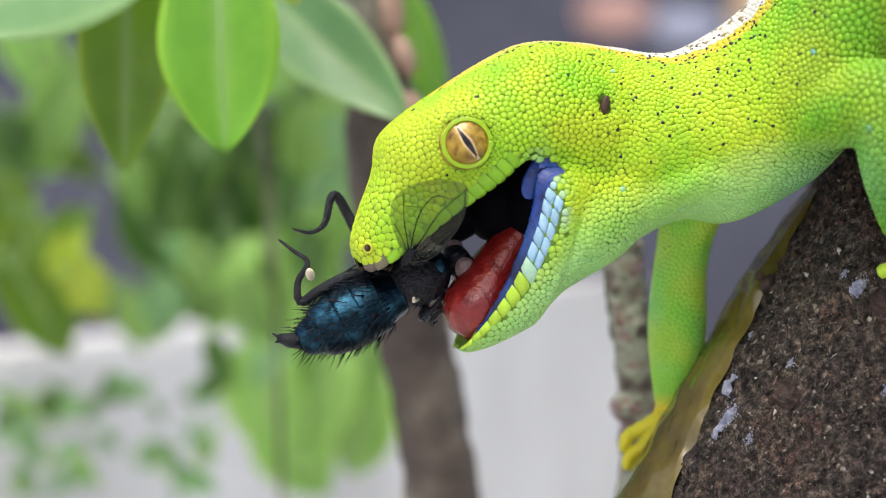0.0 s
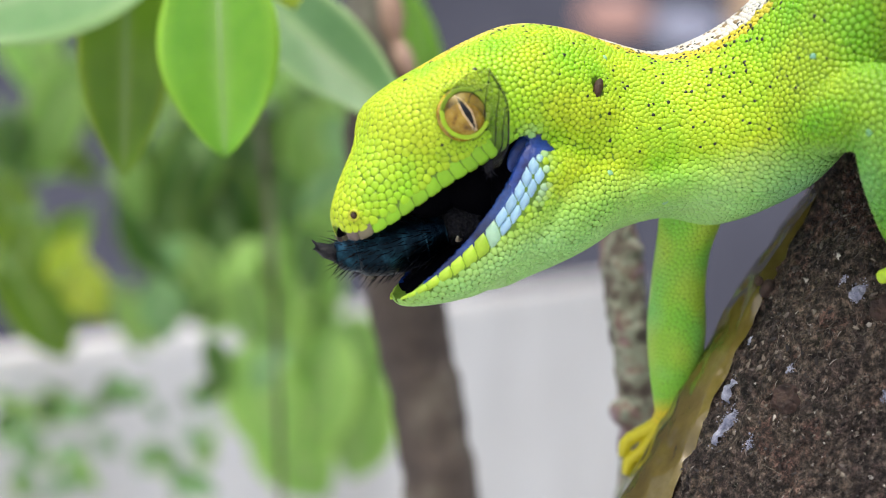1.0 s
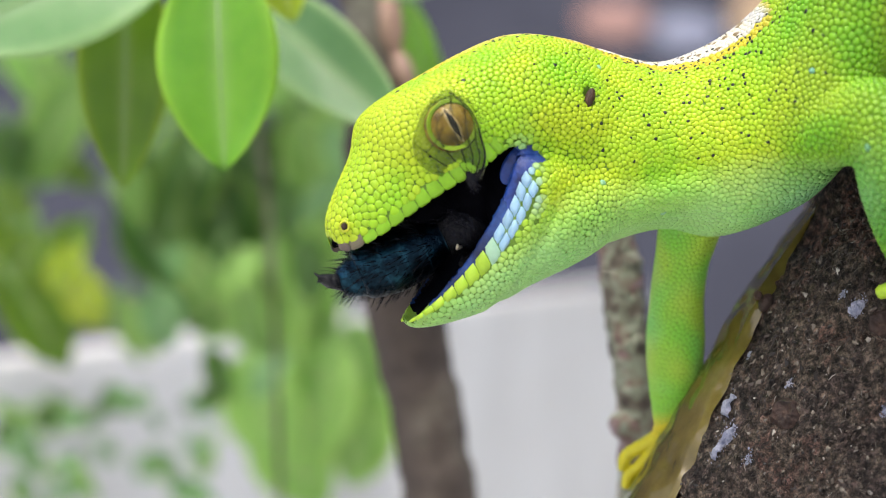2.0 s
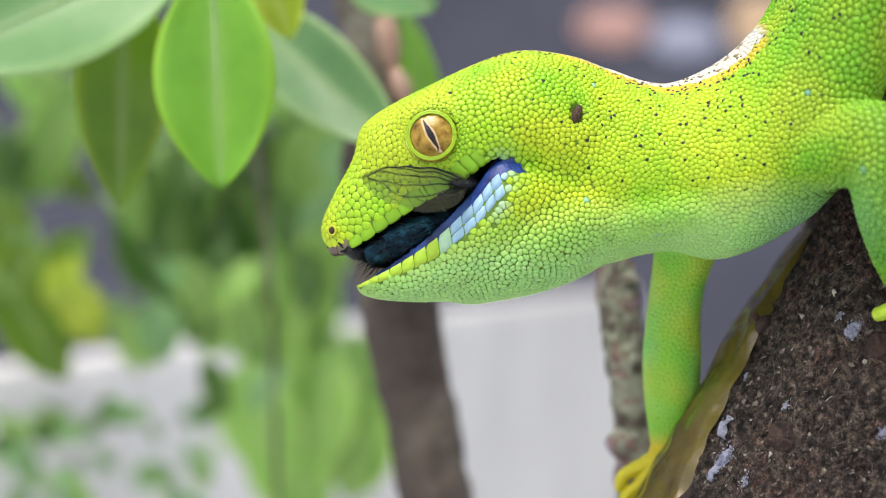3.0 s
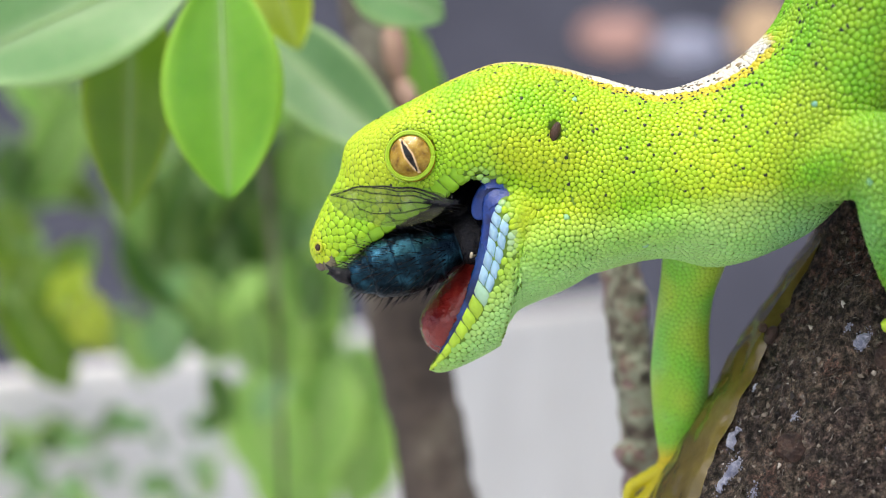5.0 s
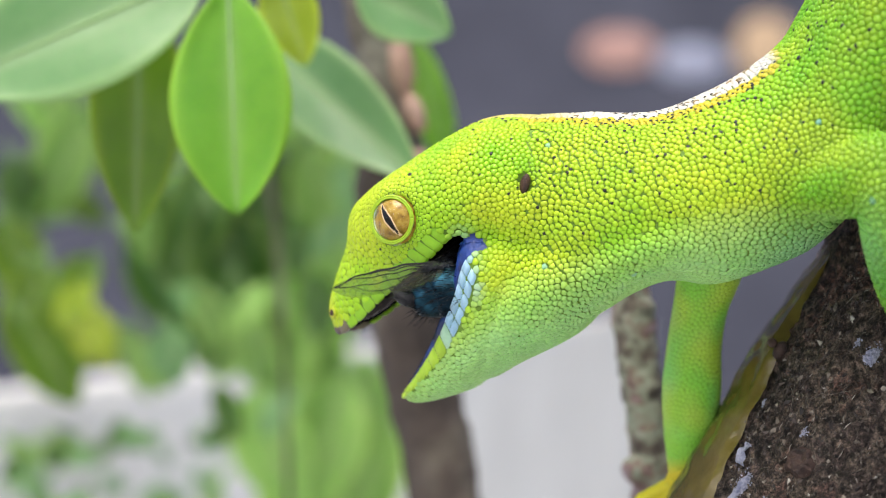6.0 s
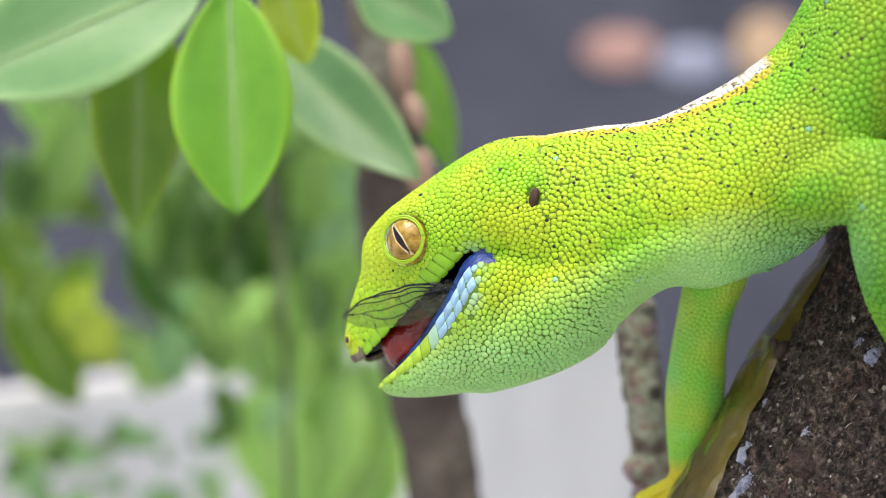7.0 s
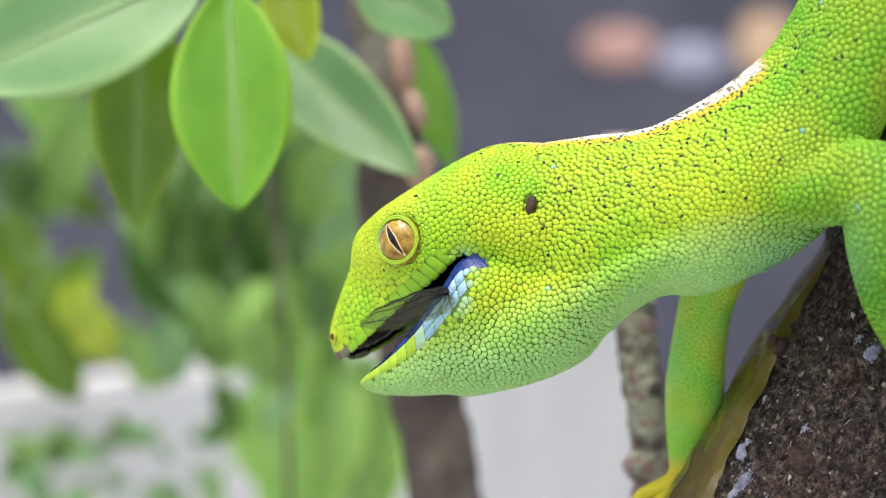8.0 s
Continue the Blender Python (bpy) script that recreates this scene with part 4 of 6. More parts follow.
tv, tf = tube(tg[:, :3], tg[:, 3], 24)
tv = np.asarray(tv)
tv[:, 1] *= 1.25
tongue = obj("tongue", tv * MM, tf, TONGUE, gecko, "wet red fleshy tongue")

# -- torso and limbs --
def limb(name, rows, parent, gap, label, colour, relief):
    """A limb on its own, covered with scales."""
    lf = limb_loft(rows)
    ob = lf.mesh(name, parent, SKIN, label)
    u, v = scale_rows(lf, gap)
    add_scales(lf, u, v, gap, ob, colour, relief)
    return ob


def far_green(p):
    k = np.clip(0.5 + 1.1 * smooth_noise(p, 2.6, 5), 0, 1)[:, None]
    low = np.clip((-15.32 - p[:, 2]) / 1.5, 0, 1)[:, None]
    c = np.array([0.24, 0.60, 0.05]) * (1 - k) + np.array([0.40, 0.62, 0.06]) * k
    c = c + np.array([0.0, 0.02, 0.08]) * np.clip(2 * smooth_noise(p, 3.5, 9), 0, 1)[:, None]
    return c * (1 - low) + np.array([0.70, 0.58, 0.02]) * low


far_arm = limb("far_arm", [(20.74, 3.00, 2.77, 1.6), (20.20, 5.00, 0.74, 2.5), (19.63, 7.00, -2.76, 2.2), (19.34, 8.00, -6.07, 2.2), (19.28, 8.60, -9.88, 2.4), (19.24, 9.00, -13.69, 2.05), (18.90, 9.30, -16.57, 1.35), (18.24, 9.40, -17.77, 0.9)],
               gecko, 0.42, "pale green foreleg reaching down to the branch", far_green, 0.15)


def toe(path, radii, parent, name="toe", col=(0.66, 0.58, 0.02)):
    s = spline([(*p, r) for p, r in zip(path, radii)], 14)
    v, f = tube(s[:, :3], s[:, 3], 10, 0.05)
    return obj(name, np.asarray(v) * MM, f, SCALE_MAT, parent, "slender yellow toe", pigment=np.broadcast_to(col, (len(v), 3)) * np.random.uniform(0.9, 1.1, (len(v), 1)))


for dx, dz in ((0, 0), (0.3, -1.5)):
    toe([(18.39, 9.60, -17.39), np.add((17.43, 10.20, -18.30), (dx * 0.5, 0, dz * 0.5)), np.add((16.27, 10.60, -18.90), (dx, 0, dz)), np.add((15.42, 10.80, -19.60), (dx, 0, dz)), np.add((15.17, 11.00, -20.73), (dx, 0, dz))], [0.75, 0.7, 0.6, 0.6, 0.45], far_arm)
for dx, dz in ((0, 0), (1.4, -1.6), (2.6, -3.0)):
    toe([(36.08, -9.00, -4.96), np.add((34.62, -9.00, -4.54), (dx, 0, dz)), np.add((33.16, -9.00, -4.71), (dx, 0, dz)), np.add((32.41, -8.00, -5.08), (dx, 0, dz))], [1.1, 0.75, 0.6, 0.55], gecko, "toe", (0.42, 0.62, 0.04))


# ---- the fly ----
def bristles(pts, nrm, length, lean, thick=0.035):
    out = []
    for p, n in zip(pts, nrm):
        d = n + np.asarray(lean) * random.uniform(0.4, 1.3) + np.random.uniform(-0.25, 0.25, 3)
        d /= np.linalg.norm(d)
        l = length * random.uniform(0.5, 1.2)
        mid = p + d * l * 0.5
        end = mid + (d + np.asarray(lean) * 0.4) * l * 0.45
        out.append(tube([p - n * 0.05, mid, end], [thick, thick * 0.7, thick * 0.15], 4))
    return merge(out)


fly = tagged(new("fly"), "hairy blue-black blowfly held in the gecko's mouth", "fly")
fly.parent = None
# abdomen of overlapping segments, tip towards -x
seg = []
for k, (x0, r0, r1) in enumerate([(-1.2, 2.35, 1.7), (-2.9, 2.62, 2.45), (-4.6, 2.55, 2.72), (-6.3, 2.05, 2.62), (-7.8, 1.1, 2.02)]):
    u = np.linspace(0, 1, 12)
    prof = (r0 + (r1 - r0) * u) * (1 - 0.5 * (1 - u) ** 16 - 0.012 * (u > 0.97))
    xs = x0 - 1.3 + u * 2.2
    a = np.linspace(0, 2 * math.pi, 36, endpoint=False)
    ring = np.stack([np.broadcast_to(xs[:, None], (12, 36)), prof[:, None] * np.cos(a), prof[:, None] * 0.92 * np.sin(a)], -1).reshape(-1, 3)
    f = [tuple(q) for q in grid_faces(12, 36)] + [tuple(range(36)), tuple(range(12 * 36 - 1, 11 * 36 - 1, -1))]
    s_ob = obj("abdomen_segment", ring * MM, f, FLY_BODY, fly, "glossy dark teal abdomen segment")
pts, nr = [], []
for k in range(430):
    t = random.uniform(0, 1)
    x = -1.5 - 7.4 * t
    r = np.interp(x, [-9.2, -8.4, -7, -5.2, -3.3, -1.4], [0.3, 0.9, 1.72, 2.38, 2.6, 2.1])
    a = random.uniform(0, 2 * math.pi)
    n = np.array([-0.25 - 0.5 * t, math.cos(a), math.sin(a)])
    n /= np.linalg.norm(n)
    pts.append((x, r * math.cos(a), r * 0.92 * math.sin(a)))
    nr.append(n)
vv, fl = bristles(np.array(pts), nr, 1.45, (-0.7, 0, 0), 0.05)
tagged(obj("bristles", vv * MM, fl, FLY_BLACK, fly, "fine black abdominal bristles"), kind="stuff")
vv, fl = merge([tube([(-8.6, 0, 0.1), (-9.6, 0, 0.7), (-10.2, 0.1, 1.5)], [0.75, 0.6, 0.35], 12, 0.15), tube([(-10.0, 0, 1.2), (-10.5, 0.4, 2.0)], [0.22, 0.06], 6), tube([(-10.0, 0, 1.2), (-10.6, -0.4, 1.8)], [0.2, 0.06], 6)])
obj("abdomen_tip", vv * MM, fl, FLY_BLACK, fly, "crooked black abdomen tip")
vv, fl = ellipsoid((1.5, 0, 0.1), (2.6, 2.15, 2.1))
thorax = obj("thorax", vv * MM, fl, FLY_BLACK, fly, "black bristly thorax")
vv, fl = ellipsoid((3.2, 0, 0.9), (0.9, 1.3, 1.0))
obj("scutellum", vv * MM, fl, FLY_BODY, fly)
pts = np.array([(1.5 + 2.6 * math.cos(a) * math.sin(b), 2.15 * math.sin(a) * math.sin(b), 0.1 + 2.1 * math.cos(b)) for a, b in [(random.uniform(0, 6.28), random.uniform(0.1, 2.4)) for _ in range(150)]])
nr = (pts - (1.5, 0, 0.1)) / 2.2
vv, fl = bristles(pts, nr, 0.9, (-0.6, 0, 0.1))
tagged(obj("bristles", vv * MM, fl, FLY_BLACK, fly, "black thorax bristles"), kind="stuff")
vv, fl = ellipsoid((4.9, 0, -0.3), (1.1, 1.7, 1.5))
obj("fly_head", vv * MM, fl, FLY_BLACK, fly)
for s in (1, -1):
    vv, fl = ellipsoid((5.05, 1.15 * s, -0.05), (0.85, 0.75, 1.2))
    obj("compound_eye", vv * MM, fl, FLY_EYE, fly, "dull pinkish-brown compound eye")


def fly_leg(path, radii):
    s = spline([(*p, r) for p, r in zip(path, radii)], 26)
    pieces = [tube(s[:, :3], s[:, 3], 8)]
    for i in range(3, 25):
        for _ in range(2):
            d = np.random.normal(size=3)
            d /= np.linalg.norm(d)
            b = s[i, :3]
            pieces.append(tube([b, b + d * random.uniform(0.3, 0.55)], [0.035, 0.008], 4))
    v, f = merge(pieces)
    return obj("leg", v * MM, f, FLY_BLACK, fly, "bent hairy black leg")


for s in (1, -1):
    fly_leg([(2.4, 1.2 * s, -1.4), (2.9, 1.8 * s, -1.7), (1.7, 2.1 * s, -1.9), (0.8, 2.2 * s, -2.6), (1.3, 2.0 * s, -3.1)], [0.35, 0.36, 0.28, 0.16, 0.08])
    fly_leg([(1.2, 1.4 * s, -1.6), (0.4, 1.9 * s, -1.9), (1.4, 2.3 * s, -1.2), (2.2, 2.1 * s, -0.8), (2.7, 1.9 * s, -1.2)], [0.38, 0.4, 0.3, 0.17, 0.08])
# the two hind legs stretch out beyond the abdomen's back
hind_leg = fly_leg([(0.01, 1.16, 0.36), (-2.65, 2.2, 1.62), (-5.53, 2.32, 1.74), (-7.47, 2.22, 1.66), (-6.96, 3.27, 2.68), (-5.56, 3.92, 3.45), (-6.12, 4.92, 4.26), (-6.75, 5.97, 5.13)], [0.40, 0.44, 0.42, 0.36, 0.27, 0.22, 0.16, 0.08])
mid_leg = fly_leg([(0.12, 2.89, -0.09), (-0.84, 6.08, 0.62), (-0.88, 7.75, 1.85), (-0.98, 8.77, 3.55), (-1.56, 8.59, 3.85), (-2.85, 7.42, 2.9), (-4.2, 7.25, 2.84), (-5.33, 7.88, 3.52)], [0.40, 0.42, 0.42, 0.38, 0.33, 0.26, 0.17, 0.08])
vv, fl = ellipsoid((-5.83, 3.07, 3.05), (0.36, 0.28, 0.66), pose(0, 0, 0, 0, 5, 0))
obj("mite", vv * MM, fl, EGG, hind_leg, "cream-coloured egg-shaped mite")
vv, fl = tube([(0.6, -2.2, 0.6), (0.2, -2.5, 1.0), (0.3, -2.6, 1.5)], [0.12, 0.14, 0.1], 8)
obj("halter", vv * MM, fl, EGG, fly, "pale curved halter")


def wing_outline(x):
    """Leading and trailing edge of the wing at a share x of its length."""
    lead = 1.95 * np.sin(np.clip(x * 1.02, 0, 1) ** 0.62 * math.pi) ** 0.55 * (0.62 + 0.38 * x)
    trail = -3.7 * np.sin(np.clip(x, 0, 1) ** 1.12 * math.pi) ** 0.7
    return lead, trail


def build_wing():
    n, m = 40, 14
    x = np.linspace(0.0, 1.0, n)
    le, tr = wing_outline(x)
    le, tr = np.maximum(le, 0.05), np.minimum(tr, -0.05)
    w = np.linspace(0, 1, m)
    z = tr[:, None] + (le - tr)[:, None] * w
    px = np.broadcast_to(x[:, None] * 9.2, z.shape)
    py = 0.22 * np.sin(z * 1.2) + 0.25 * (px / 9.2) ** 2 + 0.05 * np.sin(px * 3)
    top = np.stack([px, py, z], -1).reshape(-1, 3)
    f = [tuple(q) for q in grid_faces(n, m, False)]
    wing = obj("wing", top * MM, f, WING, fly, "clear smoky wing with dark veins")
    sol = wing.modifiers.new("thick", "SOLIDIFY")
    sol.thickness = 0.00002

    def vein(shares, thick):
        s = spline(shares, 24)
        l, t = wing_outline(s[:, 0])
        zz = t + (l - t) * s[:, 1]
        xx = s[:, 0] * 9.2
        yy = 0.22 * np.sin(zz * 1.2) + 0.25 * s[:, 0] ** 2 + 0.05 * np.sin(xx * 3)
        v, f = tube(np.stack([xx, yy, zz], -1), np.linspace(thick, thick * 0.55, 24), 6)
        obj("vein", v * MM, f, FLY_BLACK, wing)

    vein([(0.01, 0.5), (0.15, 0.95), (0.45, 0.985), (0.75, 0.985), (0.97, 0.8)], 0.096)
    vein([(0.01, 0.5), (0.2, 0.86), (0.42, 0.90), (0.62, 0.97)], 0.065)
    vein([(0.01, 0.5), (0.25, 0.76), (0.55, 0.82), (0.86, 0.95)], 0.060)
    vein([(0.01, 0.5), (0.3, 0.64), (0.6, 0.66), (0.95, 0.72)], 0.056)
    vein([(0.02, 0.48), (0.3, 0.46), (0.6, 0.42), (0.74, 0.45), (0.80, 0.66), (0.93, 0.78)], 0.052)
    vein([(0.02, 0.48), (0.25, 0.30), (0.5, 0.16), (0.62, 0.04)], 0.048)
    vein([(0.48, 0.17), (0.52, 0.30), (0.56, 0.43)], 0.040)
    vein([(0.40, 0.46), (0.42, 0.56), (0.43, 0.65)], 0.040)
    vein([(0.02, 0.46), (0.16, 0.2), (0.26, 0.06)], 0.040)
    v, f = ellipsoid((0.5, 0.05, -0.1), (1.0, 0.25, 0.40), pose(0, 0, 0, 0, 4, 0))
    pts = v[::3]
    nr = (pts - (0.5, 0.05, -0.1)) / (1.0, 0.25, 0.40)
    nr /= np.linalg.norm(nr, axis=1, keepdims=True) + 1e-9
    bv, bf = bristles(pts, nr, 0.5, (0.5, 0, 0), 0.03)
    v, f = merge([(v, f), (bv, bf)])
    obj("wing_root", v * MM, f, FLY_BLACK, wing, "hairy black wing root")
    return wing


near_wing = build_wing()
far_wing = copy_thing(near_wing, pose(0.0015, 0.0018, 0.0016, 15, 12, 172))
far_wing.parent = fly

# ---- the branch that the gecko sits on ----
AX, AD = np.array([37.3, 6.0, -15.0]), np.array([0.532, 0.0, 0.847])
E1, E2 = np.array([0.847, 0.0, -0.532]), np.array([0.0, -1.0, 0.0])
TR = 15.0


def trunk_relief(q):
    v = Vector(q)
    big = noise.fractal(v / 7.0, 0.8, 2.0, 3)
    rough = noise.fractal(v / 1.5, 0.7, 2.2, 4)
    ridge = noise.ridged_multi_fractal(v / 2.6, 0.9, 2.1, 3, 0.9, 1.8)
    fine = noise.noise(v / 0.45)
    return 0.40 * big + 0.36 * rough + 0.16 * (ridge - 1.0) + 0.14 * fine


def trunk_point(s, phi, lift=0.0):
    r = TR * (1 + 0.002 * max(-40.0, min(s, 0.0))) + lift + 0.22 * max(0.0, s - 10)
    return AX + AD * s + r * (math.cos(phi) * E1 + math.sin(phi) * E2)


def trunk_surface(s, phi, lift=0.0):
    p = trunk_point(s, phi)
    n = math.cos(phi) * E1 + math.sin(phi) * E2
    return p + n * (trunk_relief(p) + lift), n


ns, na = 342, 330
phis = np.concatenate([np.linspace(radians(55), radians(205), 270, endpoint=False), np.linspace(radians(205), radians(415), 60, endpoint=False)])
ss = np.concatenate([np.linspace(-610, -75, 12, endpoint=False), np.linspace(-75, -26, 30, endpoint=False), np.linspace(-26, 34, 260, endpoint=False), np.linspace(34, 90, 40)])
verts = []
for s in ss:
    for a in phis:
        verts.append(trunk_surface(s, a)[0])
branch = tagged(new("branch"), "thick dark rough-barked branch with patches of pale lichen", "branch")
branch.matrix_world = BASE
f = [tuple(q) for q in grid_faces(ns, na)] + [tuple(range(na)), tuple(range(ns * na - 1, (ns - 1) * na - 1, -1))]
obj("bark", np.array(verts) * MM, f, BARK, branch, "rough dark grey-brown bark")


def shell(name, mat, centre_s, centre_a, half_s, half_a, thick, label, edge=0.35, ns=50, na=34, wob=0.25, taper=0.0, film=False):
    """A thin crust on the bark with a ragged outline."""
    vs = []
    for i in range(ns):
        for j in range(na):
            x, y = 2 * i / (ns - 1) - 1, 2 * j / (na - 1) - 1
            ha = half_a * (1 - taper * (x + 1) / 2)
            s, a = centre_s + half_s * x, centre_a + half_a - ha + ha * y
            w = noise.noise(Vector((s * 0.35, a * 5.0, thick * 9))) * wob + noise.noise(Vector((s * 1.3, a * 18, 3))) * wob * (0.12 if film else 0.6)
            d = 1 - max(abs(x), abs(y) + w) if half_s > 3 else 1 - math.hypot(x, y) * (1 + w)
            lift = thick * min(1, max(-1.2, d / edge))
            if film:
                # a wet film fills the hollows of the bark
                p, out = trunk_point(s, a), math.cos(a) * E1 + math.sin(a) * E2
                level = 0.40 * noise.fractal(Vector(p) / 7.0, 0.8, 2.0, 3) + 0.12 * noise.noise(Vector(p) / 1.8)
                vs.append(p + out * (level + 1.3 * lift))
            else:
                vs.append(trunk_surface(s, a, lift - 0.05)[0])
    return obj(name, np.array(vs) * MM, [tuple(q) for q in grid_faces(ns, na, False)], mat, branch, label)


def on_trunk(x, z):
    """Place along and round the branch of the point that shows at x, z."""
    d = np.array([x - AX[0], z - AX[2]])
    s = d[0] * AD[0] + d[1] * AD[2]
    c = (d[0] * E1[0] + d[1] * E1[2]) / (TR * (1 - 0.0016 * s))
    return s, math.acos(max(-1, min(1, c)))


shell("algae_film", ALGAE, -13, radians(163), 24, radians(31), 0.42, "wet olive brown algae film along the bark's edge", 0.16, ns=200, na=90, wob=0.16, taper=0.66, film=True)
shell("algae_film", ALGAE, -23, radians(150), 4.5, radians(12), 0.42, "wet olive brown tongue of algae across the bark", 0.3, ns=70, na=60, wob=0.45, film=True)
shell("algae_film", ALGAE, -27, radians(160), 6, radians(11), 0.36, "wet olive brown algae film along the bark's edge", 0.3, ns=70, na=50, wob=0.3, film=True)
LICHEN_SPOTS = [(21.6, -16.2, 1.0), (22.1, -14.0, 0.8), (20.9, -17.2, 0.8), (22.9, -17.6, 0.5), (23.2, -9.2, 0.6), (23.9, -10.2, 0.3), (31.43, -6.19, 0.8), (30.6, -5.4, 0.4), (26.33, -12.17, 0.4), (32.74, -13.78, 0.5)]
for px, pz, r in LICHEN_SPOTS:
    s, a = on_trunk(px, pz)
    bits = []
    for _ in range(int(130 * r)):
        p, n = trunk_surface(s + random.gauss(0, r * 0.6), a + random.gauss(0, r * 0.36) / TR, 0.20)
        q = random.uniform(0.02, 0.06) * random.choice((1, 1, 1.6))
        bits.append(ellipsoid(p, (q, q * random.uniform(0.5, 1), q * random.uniform(0.6, 1.4)), None, 5, 7))
    if r > 0.55:
        shell("lichen_crust", LICHEN_WHITE, s, a, 1.1 * r, 0.62 * r / TR, 0.42, "bluish white lichen crust", 0.5, 30, 24, 1.1)
    vv, fl = merge(bits)
    tagged(obj("lichen", vv * MM, fl, LICHEN_WHITE, branch, "crumbly whitish lichen patch"), kind="stuff")
s, a = on_trunk(32.76, -7.56)
shell("bark_scar", KNOT, s, a, 1.3, 1.3 / TR, 0.42, "round reddish-brown bark scar", 0.25, 36, 36, 0.55)
shell("bark_scar", KNOT, s + 0.1, a, 1.3 * 0.5, 1.3 * 0.45 / TR, 0.05, "sunken core of a bark scar", 0.4, 28, 28, 0.6)
s, a = on_trunk(25.69, -14.15)
shell("bark_scar", KNOT, s, a, 1.2, 1.2 / TR, 0.42, "round reddish-brown bark scar", 0.25, 36, 36, 0.55)
shell("bark_scar", KNOT, s + 0.1, a, 1.2 * 0.5, 1.2 * 0.45 / TR, 0.05, "sunken core of a bark scar", 0.4, 28, 28, 0.6)
s, a = on_trunk(25.87, -6.35)
p, n = trunk_surface(s, a)
vv, fl = merge([ellipsoid(p + n * 0.3, (0.55, 0.6, 0.8), pose(0, 0, 0, 0, 30, 0)), ellipsoid(p + n * 0.9 + (-0.2, 0, 0.3), (0.35, 0.4, 0.4))])
obj("bud_scar", vv * MM, fl, KNOT, branch, "small brown bud stub")
bits = []
for _ in range(1100):
    s, a = random.uniform(-28, 30), radians(random.uniform(60, 165))
    p, n = trunk_surface(s, a, 0.05)
    q = random.uniform(0.08, 0.36) ** 1.3
    e = np.cross(n, np.random.normal(size=3))
    e /= np.linalg.norm(e)
    g = np.cross(n, e)
    k = random.randint(5, 7)
    ring = [p + q * random.uniform(0.4, 1.2) * (math.cos(2 * math.pi * i / k) * e + random.choice((0.35, 0.8)) * math.sin(2 * math.pi * i / k) * g) + n * random.uniform(-0.05, 0.16) for i in range(k)]
    top = [r * 0.75 + p * 0.25 + n * 0.07 for r in ring]
    bits.append((np.array(ring + top), [tuple(range(k, 2 * k))] + [(i, (i + 1) % k, k + (i + 1) % k, k + i) for i in range(k)]))
vv, fl = merge(bits)
tagged(obj("bark_flake", vv * MM, fl, FLAKE, branch, "small tan and grey bark flakes"), kind="stuff")

# crumbs of cork and grit all over the bark
bits = []
for _ in range(13000):
    s, a = random.uniform(-30, 32), radians(random.uniform(58, 158))
    p, n = trunk_surface(s, a, -0.02)
    q = random.uniform(0.05, 0.16) if random.random() < 0.93 else random.uniform(0.16, 0.32)
    e = AD * random.gauss(0, 1) + np.random.normal(size=3) * 0.7
    e = e - n * (e @ n)
    e /= np.linalg.norm(e)
    g = np.cross(n, e)
    ring = [p + q * random.uniform(0.6, 1.3) * (1.5 * math.cos(1.2566 * i) * e + 0.8 * math.sin(1.2566 * i) * g) - n * 0.05 for i in range(5)]
    top = p + n * q * random.uniform(0.4, 1.1) + e * random.uniform(-0.4, 0.4) * q
    bits.append((np.array(ring + [top]), [(i, (i + 1) % 5, 5) for i in range(5)]))
vv, fl = merge(bits)
tagged(obj("bark_crumb", vv * MM, fl, FLAKE, branch, "dark crumbs of cork on the bark", smooth=False), kind="stuff")

# dry fibres and rootlets that cover the bark
bits = []
for _ in range(9000):
    s, a = random.uniform(-30, 32), radians(random.uniform(60, 150))
    p, n = trunk_surface(s, a, random.uniform(-0.05, 0.08))
    e = AD * random.gauss(0, 1) + np.random.normal(size=3) * 0.6
    e = e - n * (e @ n)
    e /= np.linalg.norm(e)
    g = np.cross(n, e) * random.uniform(-0.5, 0.5)
    l = random.uniform(0.10, 0.40) if random.random() < 0.985 else random.uniform(0.6, 1.5)
    w = random.uniform(0.012, 0.032)
    bits.append(tube([p - e * l, p + g * l * 0.5 + n * random.uniform(0.0, 0.10), p + e * l], [w * 0.6, w, w * 0.5], 4))
vv, fl = merge(bits)
tagged(obj("bark_fibre", vv * MM, fl, FLAKE, branch, "fine dry fibres matted over the bark"), kind="stuff")


# ---- woody stems behind ----
def stem(name, rows, foot, mat, label, sides=28, rough=0.10, n=90, category="branch"):
    s = spline(rows, n)
    s = np.vstack([s, s[-1] + (np.array(foot) - s[-1]) * np.linspace(0.04, 1, 24)[:, None]])
    ob = tagged(new(name), label, category)
    ob.matrix_world = BASE
    v, f = tube(s[:, :3], s[:, 3], sides)
    v = np.asarray(v)
    c = np.vstack([np.repeat(s[:, :3], sides, 0), s[0, :3], s[-1, :3]])
    k = np.array([1 + rough * noise.fractal(Vector(q) / (s[:, 3].mean() * 0.9), 0.8, 2.0, 4) for q in v])[:, None]
    obj("bark", (c + (v - c) * k) * MM, f, mat, ob)
    return ob


